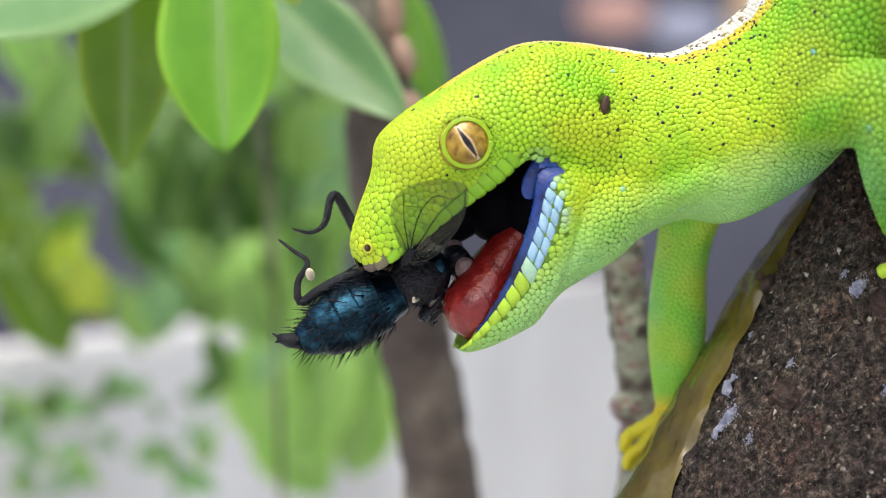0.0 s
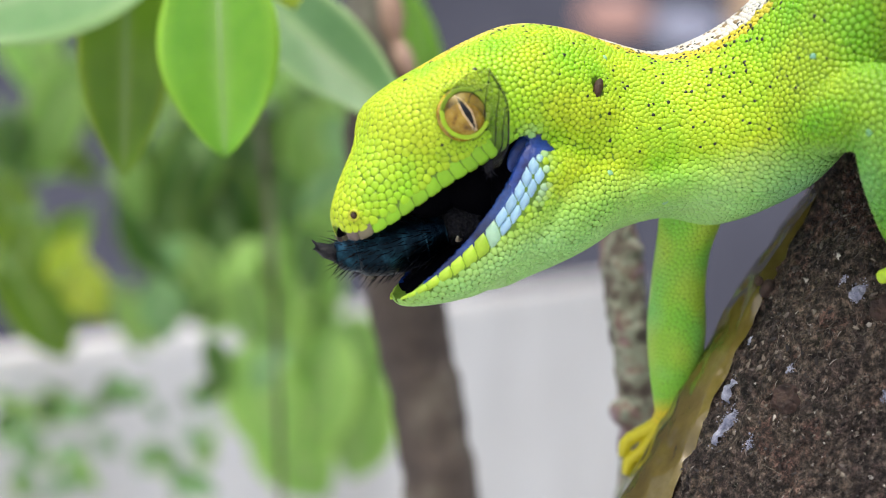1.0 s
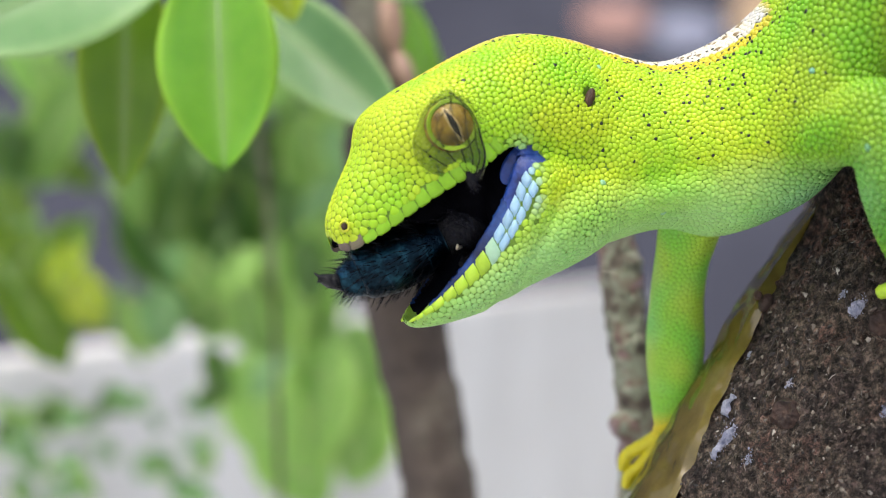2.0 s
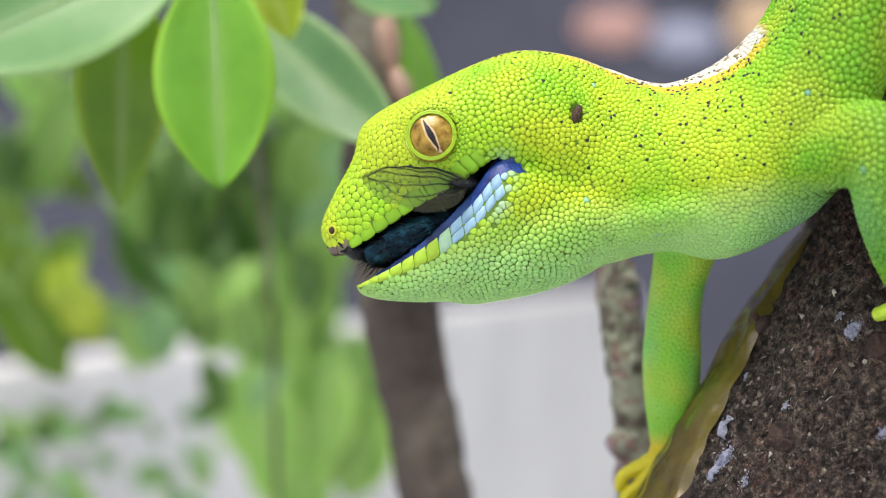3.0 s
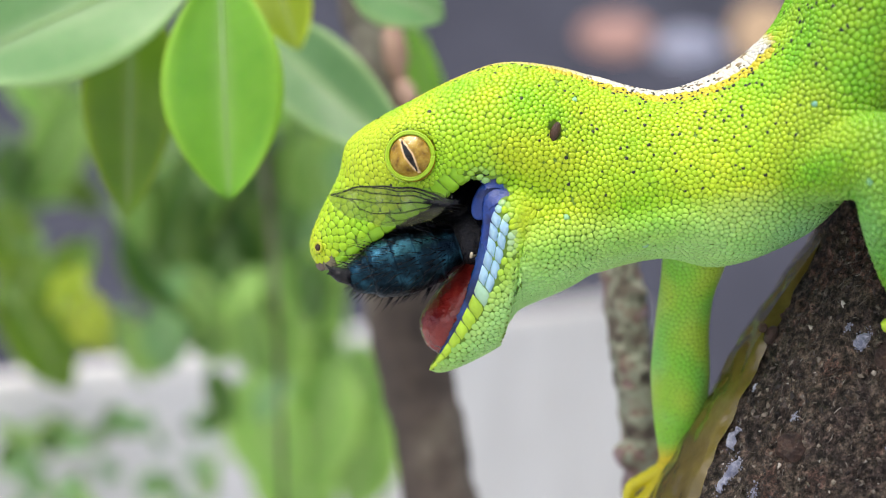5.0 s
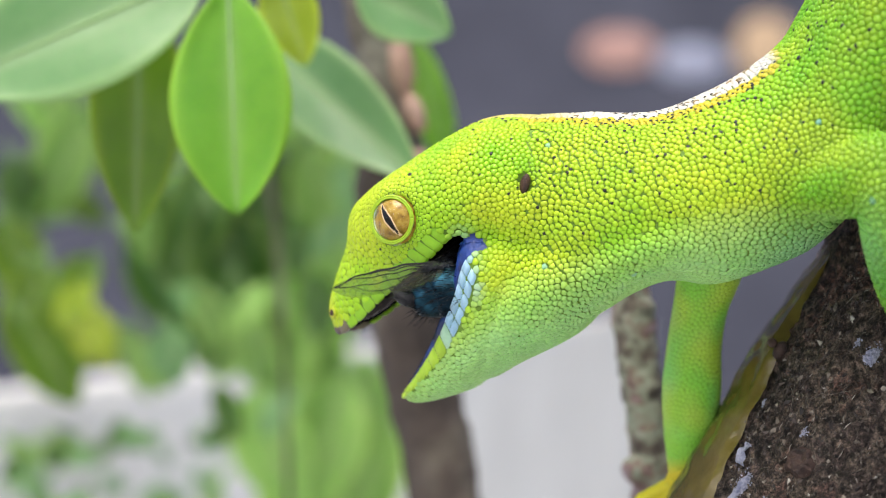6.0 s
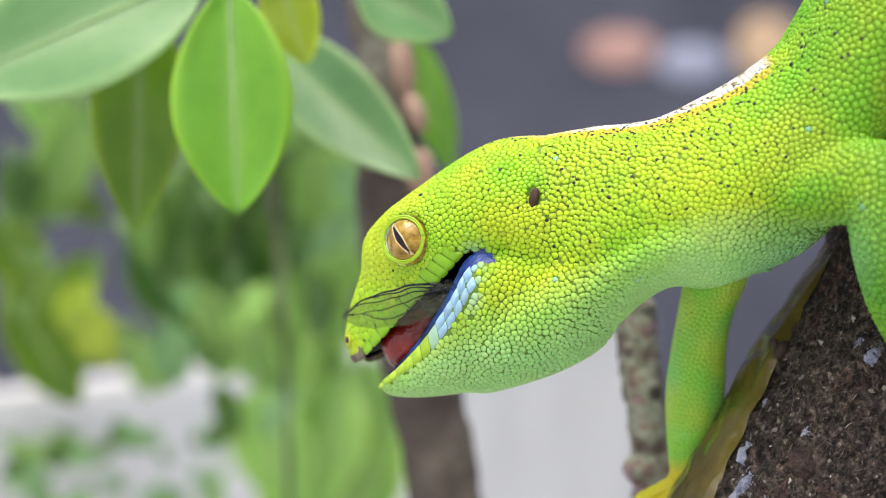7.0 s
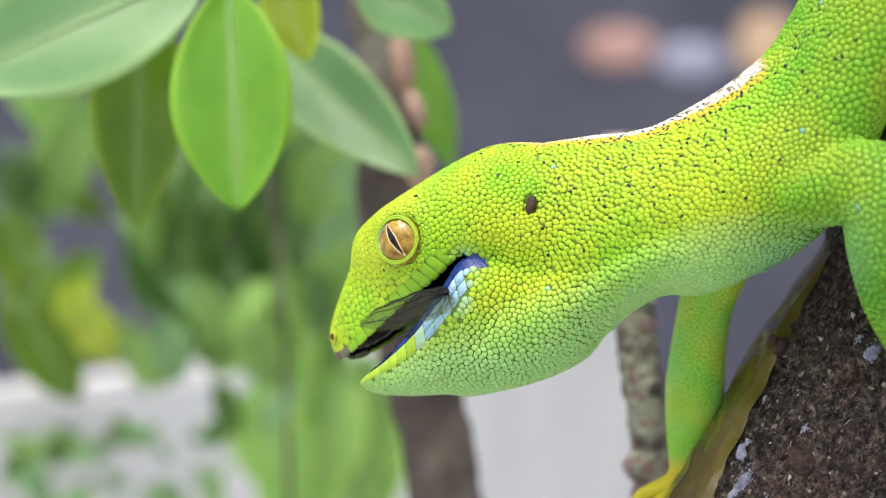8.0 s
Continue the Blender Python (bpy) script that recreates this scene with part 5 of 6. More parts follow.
twig = stem("twig", [(15.28, 28.00, 12.88, 1.5), (15.81, 28.00, 2.19, 1.75), (16.46, 28.00, -3.15, 1.95), (17.15, 28.00, -8.49, 1.95), (17.95, 28.00, -14.91, 1.9), (18.38, 28.00, -21.32, 2.0), (18.22, 28.00, -29.87, 2.1), (17.95, 28.00, -45.89, 2.2)], (17.42, 28.00, -505.36, 3.0), TWIG, "upright grey lichen-mottled twig behind the gecko", 24, 0.16)
for px, dz, r in ((17.52, -3.15, 0.9), (17.31, -18.65, 1.5), (18.06, -10.63, 0.8)):
    vv, fl = ellipsoid((px, 27.0, dz), (r * 1.3, 1.2, r), pose(0, 0, 0, 0, 20, 0))
    obj("bud_scar", vv * MM, fl, TWIG, twig, "knobbly old bud scar")
shrub_stem = stem("sapling", [(-12.65, 65.00, 48.31, 2.9), (-10.04, 65.00, 32.66, 3.2), (-8.41, 65.00, 24.84, 3.2), (-7.76, 65.00, 16.36, 3.5), (-7.11, 65.00, 7.24, 4.4), (-5.48, 65.00, -2.54, 4.7), (-4.04, 65.00, -11.67, 4.4), (-2.09, 65.00, -20.80, 4.1), (-0.59, 65.00, -29.92, 4.2), (1.04, 65.00, -49.48, 4.6)], (4.95, 65.00, -505.83, 6.0), BRANCH, "brown upright sapling stem with bare tan patches", 32, 0.10)
BARE_SPOTS = [(-6.13, 23.53, 1.5, 3.6, -8), (-4.69, 18.32, 1.2, 2.6, -20), (-4.50, 11.15, 2.0, 3.0, 10)]
for px, pz, r1, r2, tl in BARE_SPOTS:
    vv, fl = ellipsoid((px, 65.00 - 2.4, pz), (r1, 1.6, r2), pose(0, 0, 0, 0, tl, 0))
    obj("bare_wood", vv * MM, fl, BARE, shrub_stem, "bare tan patch of wood")


# ---- leaves ----
def leaf_mesh(length, width, curl, fold, wave, belly=0.82):
    """Oval leaf from its stalk at the origin along -z, with thickness and a raised midrib."""
    n, m = 26, 15
    t = np.linspace(0, 1, n)
    w = width * 0.5 * np.sin(np.pi * t ** belly) ** 0.72
    w = np.maximum(w, 0.02 * width)
    a = np.linspace(-1, 1, m)
    x = w[:, None] * a
    z = -length * t[:, None] * np.ones(m)
    y = curl * length * (t[:, None] ** 2) - fold * np.abs(x) + wave * np.sin(t[:, None] * 9 + a * 2) * np.abs(a)
    p = np.stack([x, y, z], -1).reshape(-1, 3)
    th = 0.012 * width
    back = p + (0, th, 0)
    g = grid_faces(n, m, False)
    f = [tuple(q) for q in g] + [tuple(q[::-1] + n * m) for q in g]
    rim = [i * m for i in range(n)] + [(n - 1) * m + j for j in range(1, m)] + [i * m + m - 1 for i in range(n - 2, -1, -1)] + list(range(m - 2, 0, -1))
    for i in range(len(rim)):
        q, r = rim[i], rim[(i + 1) % len(rim)]
        f.append((q, r, r + n * m, q + n * m))
    rib = np.stack([0 * t, curl * length * t**2 - 0.004 * length, -length * t], -1)
    stalk = [(0, 0.02 * length, 0.16 * length), (0, 0, 0)]
    rv, rf = tube(np.vstack([stalk, rib[1:]]), np.concatenate([[0.020 * width * 1.3] * 2, 0.018 * width * (1.1 - t[1:])]), 6)
    inner = np.minimum(np.abs(a)[None, :], 1) * np.ones((n, 1))
    # First channel: yellow margin. Second channel: painted sheen beside the midrib.
    tint = np.stack([np.clip((inner - 0.72) / 0.28, 0, 1) ** 1.5 * 0.8, np.clip(1 - inner / 0.22, 0, 1) * 0.7 * np.ones_like(inner), 0 * inner], -1).reshape(-1, 3)
    return np.vstack([p, back]), f, rv, rf, np.vstack([tint, tint])


def leaf(parent, mat, at, tip, width, curl=0.08, fold=0.28, wave=0.3, facing=0.0, belly=0.82):
    """A leaf whose stalk ends at one point and whose tip lies at the other (mm)."""
    a, b = Vector(at), Vector(tip)
    d = b - a
    v, f, rv, rf, tint = leaf_mesh(d.length, width, curl, fold, wave, belly)
    zax = -d.normalized()
    yax = Vector((math.sin(radians(facing)), math.cos(radians(facing)), 0))
    xax = yax.cross(zax).normalized()
    yax = zax.cross(xax)
    m = Matrix((xax, yax, zax)).transposed()
    r = np.array(m)
    ob = obj("leaf", (v @ r.T + np.array(a)) * MM, f, mat, parent, pigment=tint)
    obj("midrib", (rv @ r.T + np.array(a)) * MM, rf, MIDRIB, ob)
    return ob


near_sprig = tagged(new("leafy_sprig"), "sprig of broad fresh green leaves hanging from above", "leaves")
near_sprig.matrix_world = BASE
v, f = tube(spline([(-26.47, 32.00, 42.17,), (-22.10, 32.00, 34.51,), (-19.04, 34.00, 32.15,), (-14.36, 45.00, 34.77,), (-11.60, 65.00, 43.74,)], 24)[:, :3], np.full(24, 0.9), 10)
obj("twig", np.asarray(v) * MM, f, BRANCH, near_sprig, "thin brown twig")
leaf(near_sprig, LEAF, (-21.69, 28.00, 27.30), (-20.59, 26.00, 5.44), 11.5, 0.02, 0.32, 0.3, 0, 1.05)
leaf(near_sprig, LEAF_OLIVE, (-31.64, 38.00, 27.23), (-32.74, 40.00, 3.95), 9.6, 0.05, 0.25)
leaf(near_sprig, LEAF_PALE, (-24.83, 32.00, 29.04), (-49.41, 30.00, 17.89), 14.5, 0.03, 0.18, 0.3, 25)
leaf(near_sprig, LEAF_PALE, (-21.60, 58.00, 25.90), (-4.20, 44.00, 10.20), 9.6, 0.04, 0.2, 0.3, 0)
leaf(near_sprig, LEAF, (-4.96, 86.00, 29.54), (-0.65, 88.00, 12.40), 5.6, 0.04, 0.2, 0.3, 20)
leaf(near_sprig, LEAF_YELLOW, (-18.06, 38.00, 30.06), (-15.06, 38.00, 20.89), 6.0)
leaf(near_sprig, LEAF_PALE, (-10.29, 46.00, 30.23), (-0.53, 46.00, 25.02), 8.0, 0.03, 0.2, 0.3, -15)

# ---- the shrub behind, out of focus ----
shrub = tagged(new("shrub"), "green leafy shrub behind the gecko, out of focus", "shrub")
shrub.matrix_world = BASE
for rows in ([(-25.96, 120.00, 53.00,), (-27.20, 120.00, 19.93,), (-25.33, 122.00, -4.92,), (-23.93, 125.00, -55.54,)],):
    s = spline(rows, 20)
    v, f = tube(np.vstack([s, [(s[-1, 0], s[-1, 1], -505)]]), np.full(21, 0.4), 8)
    obj("stem", np.asarray(v) * MM, f, BRANCH, shrub)
# leaves of the shrub, by side and height in thousandths of their distance: across, up, width, length, lean, kind, distance
SHRUB_KINDS = (SHRUB_DEEP, SHRUB_LIGHT, LEAF_PALE, LEAF_YELLOW, LEAF_OLIVE)
FAR_LEAVES = [
    (-144, 29, 48, 83, -30, 0, 330), (-122, 3, 48, 76, 20, 0, 330), (-160, -9, 42, 70, 35, 0, 340), (-109, 35, 38, 64, -10, 0, 350),
    (-135, -31, 35, 57, -20, 0, 330), (-170, 19, 35, 64, 10, 0, 350), (-97, -9, 28, 64, 0, 0, 360), (-71, 35, 38, 73, 15, 1, 350),
    (-62, 7, 35, 70, -20, 1, 340), (-78, -19, 38, 70, 30, 1, 350), (-55, 58, 28, 57, 10, 1, 360), (-84, 58, 28, 54, -30, 0, 380),
    (-240, -25, 35, 64, -20, 4, 300), (-227, -50, 35, 60, 30, 4, 300), (-243, 3, 32, 57, 20, 4, 320), (-214, -9, 26, 45, -40, 4, 320),
    # the yellow leaves put the lit part of the olive clump into colour
    (-214, -19, 19, 35, -30, 3, 290), (-202, -41, 19, 35, 40, 3, 290), (-197, -33, 16, 29, 20, 3, 285), (-159, -47, 27, 36, 10, 2, 290),
    (-109, -47, 41, 64, 10, 1, 320), (-94, -66, 45, 73, -20, 1, 320), (-122, -38, 32, 57, -30, 1, 330), (-71, -57, 35, 64, 20, 1, 330),
    (-100, -101, 48, 76, 15, 1, 320), (-71, -95, 48, 76, -15, 1, 320), (-46, -82, 35, 70, 10, 1, 330), (-46, -114, 45, 64, -20, 1, 330),
    (-84, -128, 46, 66, 30, 1, 340), (-127, -79, 17, 35, 25, 0, 300), (-233, 102, 38, 70, 20, 1, 380),
    (-221, 58, 35, 70, -25, 1, 360), (-243, 35, 32, 57, 10, 0, 360), (-190, 70, 30, 60, 15, 0, 380), (-130, 80, 40, 70, -15, 1, 390), (-100, 100, 40, 70, 20, 1, 390),
    # pale leaves added in place of whitish reflections on glossy foliage
    (-58, 44, 20, 40, 15, 2, 300), (-70, 20, 18, 36, -35, 2, 300), (-52, 22, 16, 40, 5, 2, 310), (-140, -20, 20, 40, 60, 2, 320), (-232, -5, 18, 30, 30, 2, 310), (-100, -80, 20, 34, -40, 2, 300)]
SMALL_LEAVES = []
for _ in range(42):
    SMALL_LEAVES.append((random.uniform(-250, -130), random.uniform(-150, -84), random.uniform(7, 16), random.uniform(14, 30), random.uniform(-80, 80), random.choice((2, 2, 2, 1, 0)), random.uniform(280, 480)))
for _ in range(46):
    SMALL_LEAVES.append((random.uniform(-180, -55), random.uniform(-60, 110), random.uniform(14, 26), random.uniform(30, 52), random.uniform(-60, 60), random.choice((0, 0, 1, 1, 2, 4)), random.uniform(300, 470)))
for _ in range(12):
    SMALL_LEAVES.append((random.uniform(-250, -195), random.uniform(-62, 120), random.uniform(14, 26), random.uniform(30, 52), random.uniform(-60, 60), random.choice((0, 1, 4)), random.uniform(300, 470)))
for x, z, w, l, ang, kind, d in FAR_LEAVES + SMALL_LEAVES:
    k, a = d / 1000, radians(ang)
    c = Vector((x * k, d - 140, z * k))
    h = Vector((math.sin(a), 0.25, -math.cos(a))) * (l * 0.5 * k)
    leaf(shrub, SHRUB_KINDS[kind], c - h, c + h, w * k, 0.1, 0.25, 0.4, random.uniform(-45, 45))


# ---- ground, low concrete wall and dark wall at the back ----
def slab(name, corners, mat, label, kind, category, bevel=0.004):
    bm = bmesh.new()
    vs = [bm.verts.new(c) for c in corners]
    for q in ((0, 1, 2, 3), (7, 6, 5, 4), (0, 4, 5, 1), (1, 5, 6, 2), (2, 6, 7, 3), (3, 7, 4, 0)):
        bm.faces.new([vs[i] for i in q])
    bmesh.ops.recalc_face_normals(bm, faces=bm.faces)
    bmesh.ops.bevel(bm, geom=bm.edges[:], offset=bevel, segments=2, affect="EDGES")
    me = bpy.data.meshes.new(name)
    bm.to_mesh(me)
    bm.free()
    me.materials.append(mat)
    return tagged(new(name, me), label, category, kind=kind)


# Out of view; its pale colour serves as bounce light from below.
GZ = 0.70
n = 40
gv = [(-60 + 120 * i / n, -60 + 120 * j / n, GZ) for i in range(n + 1) for j in range(n + 1)]
tagged(obj("ground", gv, grid_faces(n + 1, n + 1, False), SOIL), "grey paved ground", "ground", kind="structure")


def wall_along(name, a, b, z0, z1, thick, mat, label):
    d = Vector((b[0] - a[0], b[1] - a[1], 0)).normalized()
    q = Vector((-d.y, d.x, 0)) * thick
    c = [(a[0], a[1]), (b[0], b[1]), (b[0] + q.x, b[1] + q.y), (a[0] + q.x, a[1] + q.y)]
    return slab(name, [(x, y, z0) for x, y in c] + [(x, y, z1) for x, y in c], mat, label, "structure", "wall")


wall_along("wall_low", (-0.16, 0.18), (0.165, 1.36), GZ, 1.166, 0.03, CONCRETE, "low whitewashed concrete wall")
wall_back = wall_along("wall_back", (-3.0, 2.45), (4.0, 2.45), GZ, 3.4, 0.15, SCREEN, "dark grey painted wall with bare patches")
# Flat blotches added to the wall in place of objects too blurred to name.
PATCHES = [(0.248, 1.522, 0.055, 0.030, PATCH_PINK), (0.355, 1.504, 0.052, 0.028, PATCH_BLUE), (0.462, 1.526, 0.045, 0.048, PATCH_TAN)]
for x, z, w, h, mat in PATCHES:
    vv, fl = ellipsoid((x, 2.447, z), (w, 0.006, h), None, 10, 24)
    obj("colour_blotch", vv, fl, mat, wall_back, "blotchy bare plaster patch")


# ---- what moves ----
def rows_of(table):
    return [(r[0], pose(r[1] * MM, r[2] * MM, r[3] * MM, r[4], r[5], r[6])) for r in table]


def between(table, t):
    """The pose at a time between two rows."""
    rows = rows_of(table)
    for (t0, a), (t1, b) in zip(rows, rows[1:]):
        if t0 <= t <= t1:
            k = (t - t0) / (t1 - t0)
            return Matrix.LocRotScale(a.translation.lerp(b.translation, k), a.to_quaternion().slerp(b.to_quaternion(), k), None)
    return rows[-1][1]


def blended(torso_m, head_m, w, mid):
    """Where a neck band goes between shoulder and head."""
    q = torso_m.to_quaternion().slerp(head_m.to_quaternion(), w)
    c = Vector(mid) * MM
    to = (torso_m @ c).lerp(head_m @ c, w)
    return Matrix.Translation(to) @ q.to_matrix().to_4x4() @ Matrix.Translation(-c)


def motions():
    head_rows = [
        (0.0, 2.61, -1.81, -3.13, 0.37, -6.09, 13.34),
        (0.3, 2.62, -1.82, -3.03, 0.14, -6.02, 13.24),
        (0.4, 1.95, -2.20, -2.80, 0.80, -6.10, 16.00),
        (0.5, 1.66, -2.49, -2.56, 0.92, -5.92, 18.17),
        (0.6, 1.20, -3.20, -1.80, 0.20, -4.20, 22.00),
        (0.7, 1.00, -3.53, -1.19, -1.87, -2.13, 22.14),
        (1.0, 0.98, -3.49, -1.02, -1.44, -2.08, 22.14),
        (1.5, 0.58, -3.13, -0.41, -1.61, -1.90, 19.74),
        (2.8, 0.99, -2.12, -1.06, -1.32, -2.81, 12.73),
        (2.9, 0.74, -1.07, -0.25, -2.30, 0.24, 5.37),
        (3.0, 0.74, -0.59, 0.16, -2.35, 1.12, 2.38),
        (3.5, -0.00, -0.00, 0.00, 0.00, -0.00, 0.00),
        (4.0, -0.34, -0.05, 0.22, 1.14, 0.78, 1.20),
        (4.5, -0.51, -0.24, 0.29, 1.60, 1.20, 2.64),
        (4.7, -1.08, -0.46, 0.97, 2.41, 1.69, 4.83),
        (5.8, -0.60, 2.94, -2.31, 2.02, -4.05, -17.26),
        (5.9, -0.65, 2.95, -2.77, 1.46, -3.82, -17.71),
        (6.0, -0.66, 3.16, -3.21, 3.03, -4.30, -17.85),
        (6.2, -0.15, 3.49, -4.33, 2.92, -5.36, -20.29),
        (6.5, 0.27, 3.67, -5.25, 0.86, -5.80, -23.58),
        (7.0, 0.48, 2.68, -5.21, -1.68, -6.93, -19.53),
        (7.5, 0.28, 2.17, -5.12, -1.97, -6.67, -16.16),
        (7.6, 0.03, 1.95, -5.11, -2.72, -6.26, -15.24),
        (7.8, -0.60, 1.71, -5.10, -3.60, -5.09, -14.24),
        (7.9, -0.68, 1.98, -5.44, -3.16, -4.44, -15.42),
        (8.0, -0.63, 2.42, -5.70, -2.32, -3.97, -17.31),
    ]
    torso_rows = [(0.0, 0.05, 0, -0.25, 0, 0, 0), (1.5, 0.05, 0, -0.1, 0, 0, 0), (3.5, 0, 0, 0, 0, 0, 0), (4.7, -0.05, 0, 0, 0, 0, 0),
                  (5.8, -0.98, 0, 1.28, 0, 3, 0), (6.0, -1.24, 0, 1.66, 0, 4, 0), (6.5, -2.15, 0, 2.21, 0, 6, 0), (7.0, -2.38, 0, 2.07, 0, 6, 0), (7.5, -2.55, 0, 1.99, 0, 6, 0), (8.0, -2.81, 0, 1.72, 0, 6, 0)]
    jaw_rows = sorted([(0.0, -16.5), (0.3, -19.0), (0.4, -33.5), (0.5, -17.5), (0.6, -4.5), (0.7, -4.0), (1.0, -4.5), (1.5, -4.2), (2.8, -18.5), (2.9, 2.0), (3.0, 4.8), (3.5, 0.0), (4.0, -10.0), (4.2, -12.0), (4.5, -18.0), (4.7, -29.2), (5.8, -11.2), (5.9, -15.2), (6.0, -9.5), (6.2, 5.0), (6.5, 8.2), (7.0, 5.5), (7.2, 4.2), (7.4, -1.0), (7.5, -5.8), (7.6, -10.5), (7.7, -16.8), (7.8, -25.0), (7.9, -17.2), (8.0, 6.5)] + [(7.95, 5.0)])
    tongue_rows = [(0.0, -0.3, 0.8), (0.3, -0.3, 0.8), (0.4, 1.0, 0.8), (0.5, 9, -2), (0.7, 9, -2), (2.8, 9, -2), (3.7, 9, -2), (4.0, 3.5, 0), (4.2, 2.0, 0), (4.5, 0.8, 0.2), (4.7, 0.2, 0.5),
                   (5.8, 0, 0.8), (5.9, 1, 0.5), (6.0, 5.5, -0.5), (6.2, 5, -0.5), (6.5, 4, -0.3), (7.0, 0.6, 1.8), (7.2, 0.0, 3.0), (7.4, -0.5, 4.0), (7.6, -0.6, 4.4), (7.8, -0.5, 3.2), (7.9, 2.5, 0.5), (8.0, 7, -1)]
    fly_rows = [
        (0.0, -3.39, -1.50, -6.57, 45.13, -27.33, 6.43),
        (0.3, -3.31, -1.50, -6.53, 45.13, -27.33, 6.43),
        (0.4, -1.41, -2.00, -6.92, 45.04, -28.65, 6.51),
        (0.5, 2.40, -1.50, -4.00, 45.35, -24.64, 6.29),
        (0.6, 0.36, -1.20, -2.18, 46.32, -16.61, 5.96),
        (0.7, 0.10, -1.20, -1.52, 46.57, -15.03, 5.91),
        (1.0, 0.16, -1.20, -1.30, 46.66, -14.50, 5.90),
        (1.5, -0.49, -1.20, -0.61, 46.66, -14.50, 5.90),
        (1.7, -0.57, -1.20, -0.90, 46.66, -14.50, 5.90),
        (2.8, 2.64, -2.00, 0.74, 42.79, -70.10, 17.00),
        (2.9, 1.73, -1.20, 2.12, 45.55, -22.66, 6.19),
        (3.0, 2.23, -1.20, 2.77, 45.55, -22.66, 6.19),
        (3.5, 1.86, -1.20, 2.44, 45.65, -21.69, 6.15),
        (4.0, 1.66, -1.20, 2.49, 45.89, -19.70, 6.07),
        (4.5, 1.17, -1.60, 2.04, 46.17, -17.65, 5.99),
        (4.7, 0.59, -2.00, 1.19, 46.17, -17.65, 5.99),
        (5.8, 3.37, -1.50, 0.89, 46.18, -17.56, 5.99),
        (6.0, 5.03, -0.50, 0.36, 46.18, -17.56, 5.99),
        (6.2, 7.95, 0.00, 0.12, 46.18, -17.56, 5.99),
        (6.5, 7.74, 0.00, -0.80, 46.18, -17.56, 5.99),
        (7.0, 7.19, 0.00, -0.53, 46.18, -17.56, 5.99),
        (7.4, 6.03, -0.50, -0.26, 46.18, -17.56, 5.99),
        (7.6, 5.13, -1.00, -0.61, 46.18, -17.56, 5.99),
        (7.8, 5.15, -1.00, -1.38, 46.18, -17.56, 5.99),
        (7.9, 6.51, -0.50, -1.43, 46.18, -17.56, 5.99),
        (8.0, 8.80, 0.50, -1.05, 46.18, -17.56, 5.99),
    ]
    wing_rows = [
        (0.0, -3.00, -6.10, -4.40, -133.57, -38.44, -50.19),
        (0.3, -3.00, -6.10, -4.40, -133.57, -38.44, -50.19),
        (0.4, -0.60, -6.30, -3.60, -16.55, -18.62, -128.16),
        (0.5, 4.34, -7.20, 2.33, -83.84, -44.59, -98.74),
        (0.6, 3.84, -7.20, 2.29, -86.00, -49.27, -95.27),
        (0.7, 3.34, -7.40, 2.83, -89.31, -51.14, -90.89),
        (1.0, 3.27, -7.40, 2.95, -88.61, -51.81, -91.77),
        (1.5, 2.48, -7.40, 3.63, -89.30, -51.82, -90.89),
        (1.7, 2.28, -7.40, 3.28, -90.00, -51.83, -90.01),
        (2.3, 2.50, -7.00, 3.30, -14.04, -29.85, -126.51),
        (2.8, 2.81, -6.60, 3.25, 34.94, -1.85, -148.09),
        (2.9, 2.41, -6.60, 4.13, 48.06, 0.79, -152.30),
        (3.0, 2.01, -6.60, 4.72, 47.77, -0.00, -150.10),
        (3.5, 0.68, -6.60, 4.37, 48.46, 1.85, -156.00),
        (4.0, 0.55, -6.60, 4.58, 48.50, 1.32, -157.30),
        (4.5, 0.70, -6.60, 4.51, 48.77, -1.32, -164.60),
        (4.7, 0.36, -6.60, 4.93, 48.83, -1.32, -165.65),
        (5.8, -1.46, -5.80, 0.86, 73.29, 9.07, -169.08),
        (6.0, -1.16, -5.50, 0.56, 73.51, 12.89, -157.71),
        (6.2, -1.58, -5.60, -0.74, 68.96, 16.18, -149.97),
        (6.5, -1.87, -5.60, -1.11, 65.85, 16.73, -146.03),
        (7.0, -1.04, -5.80, -1.10, 65.80, 15.33, -149.95),
        (7.4, -0.63, -6.00, 0.10, 68.79, 25.21, -164.22),
        (7.6, -0.84, -6.00, -0.29, 68.90, 19.48, -159.76),
        (7.8, -0.82, -6.00, -0.56, 71.81, 13.39, -155.42),
        (7.9, -1.03, -5.20, -0.95, 77.59, 16.23, -154.49),
        (8.0, -0.59, -3.60, -1.54, 77.92, 18.24, -140.71),
    ]
    times = sorted({r[0] for r in head_rows} | {r[0] for r in jaw_rows} | {r[0] for r in tongue_rows} | {1.9, 2.1, 2.3, 2.5, 2.65, 4.9, 5.1, 5.3, 5.5, 5.65})
    heads = {t: between(head_rows, t) for t in times}
    torsos = {t: between(torso_rows, t) for t in times}
    walk(head, [(t, heads[t]) for t in times])
    walk(torso, [(t, torsos[t]) for t in times])
    hinge = Matrix.Translation(HINGE * MM)
    gape = {t: float(np.interp(t, [r[0] for r in jaw_rows], [r[1] for r in jaw_rows])) for t in times}
    jaws = {}
    for t in times:
        jaws[t] = heads[t] @ hinge @ pose(0, 0, 0, 0, gape[t], 0) @ hinge.inverted()
    walk(jaw, [(t, jaws[t]) for t in times])
    for ob in corners:
        walk(ob, [(t, heads[t] @ hinge @ pose(0, 0, 0, 0, 0.45 * gape[t], 0) @ hinge.inverted()) for t in times])
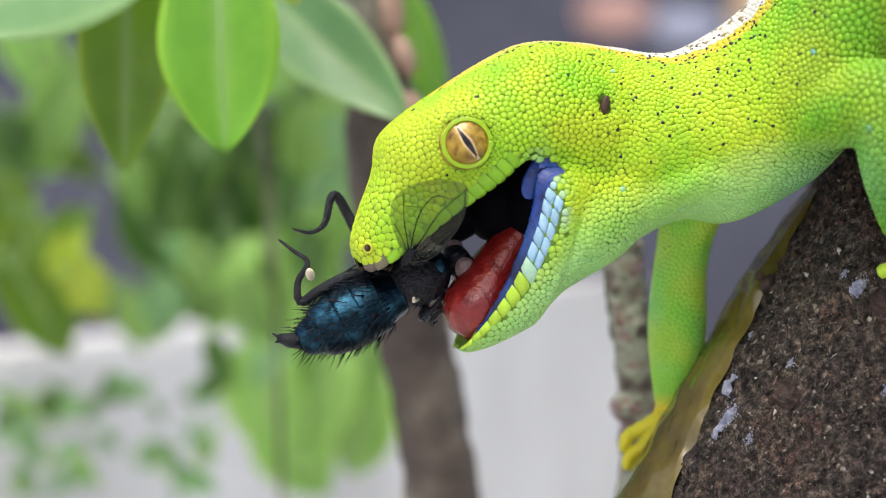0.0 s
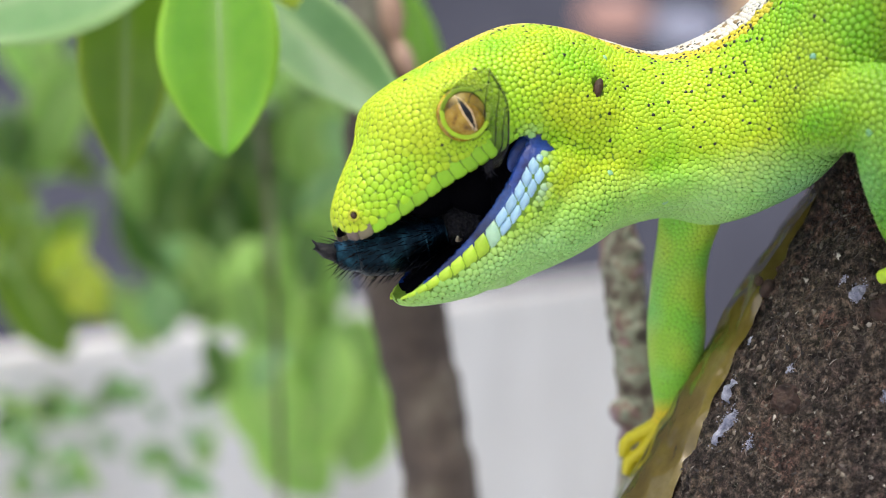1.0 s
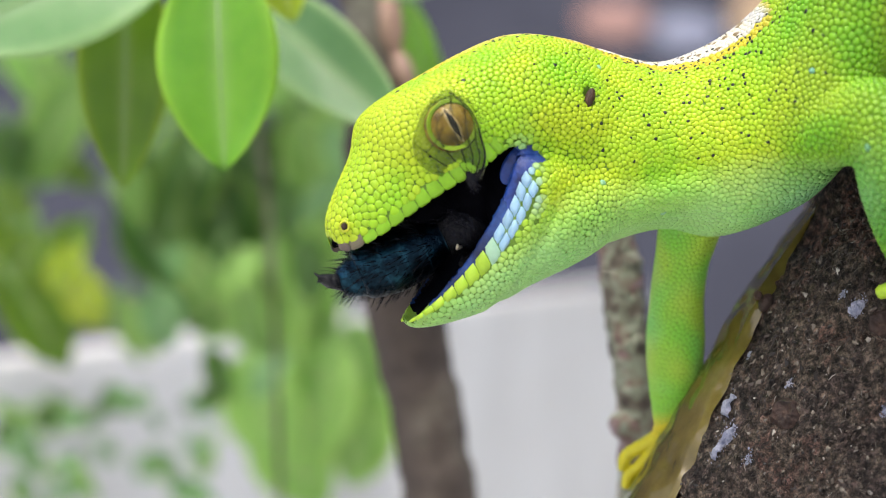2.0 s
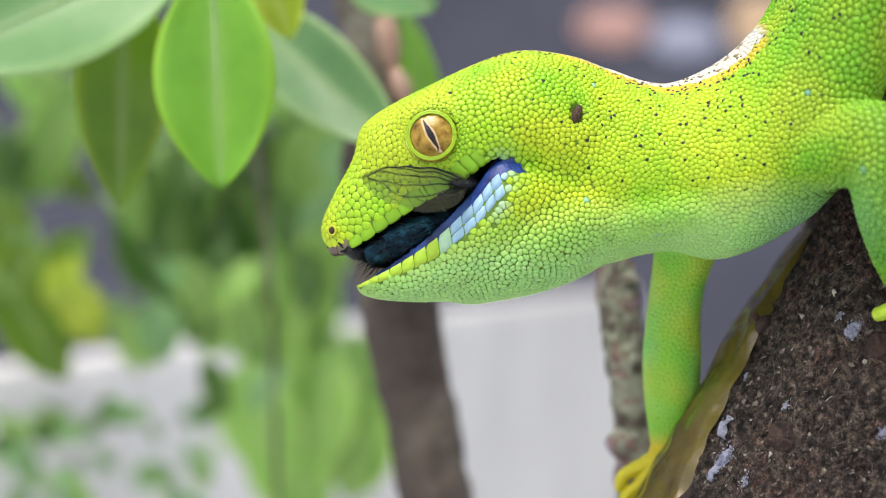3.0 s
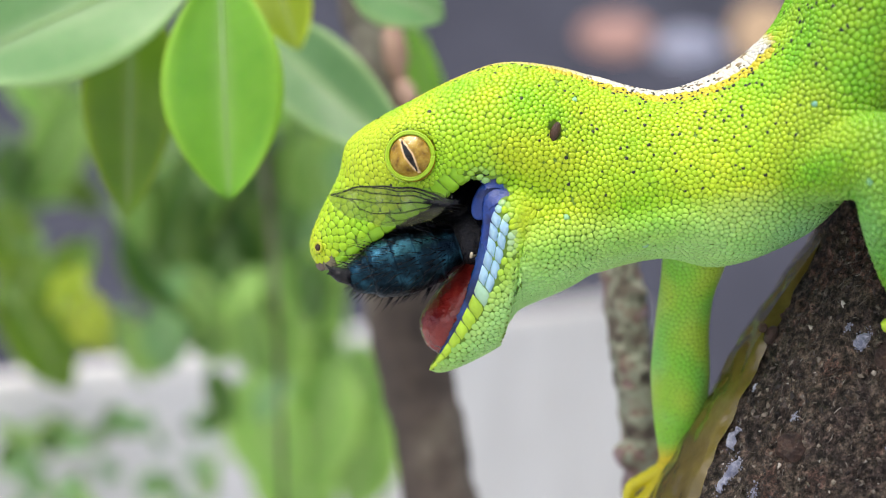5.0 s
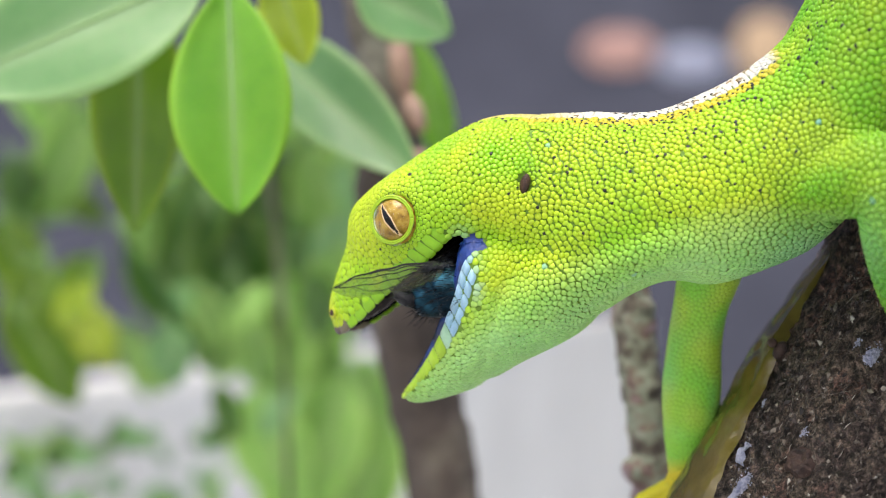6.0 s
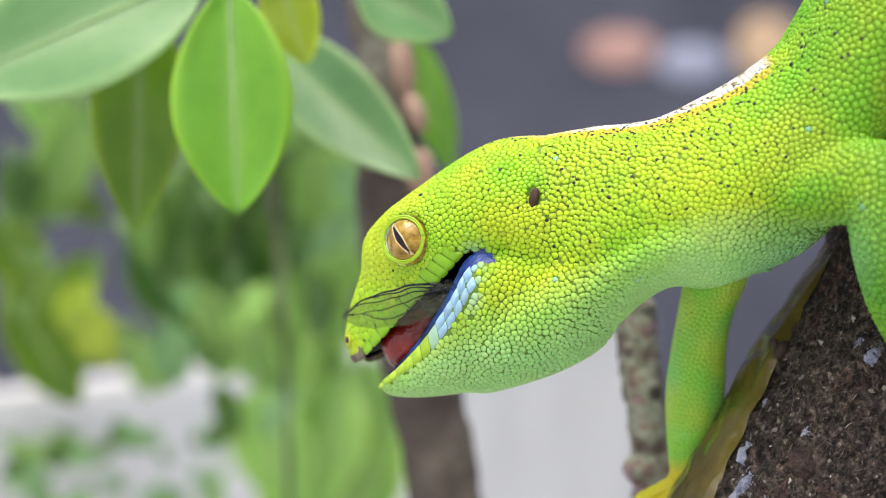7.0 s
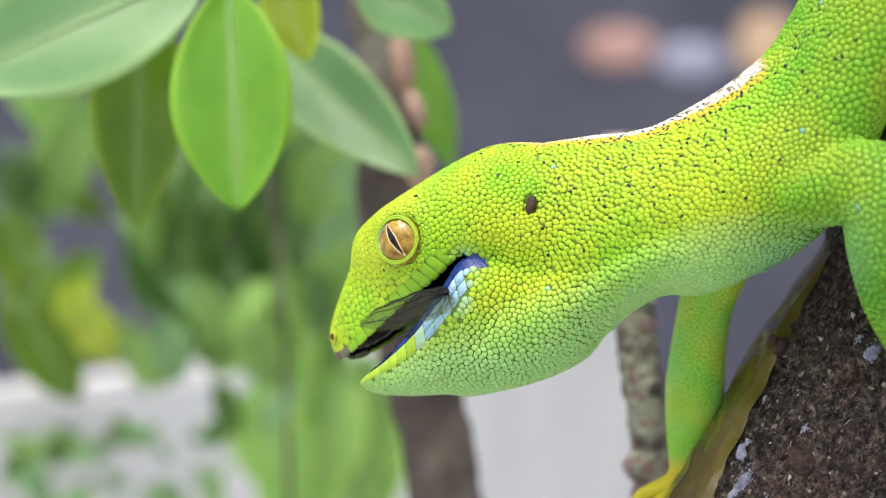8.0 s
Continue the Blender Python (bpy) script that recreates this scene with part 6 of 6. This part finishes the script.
    late = {t: float(np.interp(t, [4.7, 5.8, 6.5], [0, 0.6, 1])) for t in times}
    arms = {t: torsos[t] if t < 5 else blended(Matrix(), torsos[t], 0.75, (33.66, -8, 6.28)) for t in times}
    chests = {t: Matrix.Translation(Vector((-0.0011, 0, -0.0024)) * late[t]) if t > 4.7 else torsos[t] for t in times}
    walk(near_arm, list(arms.items()))
    # each patch of supple skin takes the turn and place of the stretched skin under it
    poses = [[] for _ in skin_patches]
    rests = [BODY.p[own].mean(0) for _, own in skin_patches]
    for t in times:
        moved, w = 0, BODY.w.copy()
        w[:, 1] = w[:, 1] ** (2.0 if gape[t] < 0 else 0.85)
        w[:, 0] += BODY.w[:, 1] - w[:, 1]
        for k, m in enumerate((heads[t], jaws[t], torsos[t], arms[t], chests[t])):
            r = np.array(m)
            moved = moved + w[:, k:k + 1] * (BODY.p @ r[:3, :3].T + r[:3, 3] * 1000)
        moved = moved + np.array([0, 0, 3.2 * late[t]]) * (BODY.w[:, 0] * BODY.w[:, 2])[:, None]
        tos = [moved[own].mean(0) for _, own in skin_patches]
        cov = np.array([(BODY.p[own] - c).T @ (moved[own] - d) for (_, own), c, d in zip(skin_patches, rests, tos)])
        u, _, vt = np.linalg.svd(cov)
        flip = np.ones((len(cov), 3))
        flip[:, 2] = np.sign(np.linalg.det(u @ vt))
        turn = np.einsum("nji,nj,nkj->nik", vt, flip, u)
        for k in range(len(poses)):
            q = Matrix(turn[k].tolist()).to_4x4()
            poses[k].append((t, Matrix.Translation(tos[k] * MM) @ q @ Matrix.Translation(-rests[k] * MM)))
    for (ob, _), rows in zip(skin_patches, poses):
        walk(ob, rows)
    foot = Matrix.Translation(Vector((18.53, 9.00, -17.72)) * MM)
    walk(far_arm, [(t, foot @ pose(0, 0, 0, 0, a, 0) @ foot.inverted()) for t, a in ((0.0, 0.5), (3.5, 0.0), (4.7, 0.0), (5.8, 0.8), (6.0, 1.6), (6.5, 3.2), (8.0, 3.2))])
    way = Vector((0.76, 0, 0.65)) * MM
    up = Vector((-0.65, 0, 0.76)) * MM
    tr = [r[0] for r in tongue_rows]
    walk(tongue, [(t, jaws[t] @ Matrix.Translation(way * float(np.interp(t, tr, [r[1] for r in tongue_rows])) + up * float(np.interp(t, tr, [r[2] for r in tongue_rows])))) for t in times])
    fly_at = dict(rows_of(fly_rows))
    walk(fly, [(t, BASE @ m) for t, m in fly_at.items()])
    joint = Matrix.Translation((0.0001, 0.0015, 0.0002))
    for ob, turn in ((hind_leg, -150), (mid_leg, -88)):
        walk(ob, [(t, joint @ pose(0, 0, 0, 0, 0, a) @ joint.inverted()) for t, a in ((0.0, 0), (0.3, 0), (0.4, 0.35 * turn), (0.5, 0.85 * turn), (0.7, turn), (8.0, turn))])
    walk(near_wing, [(t, between(fly_rows, t).inverted() @ m) for t, m in rows_of(wing_rows)])


motions()
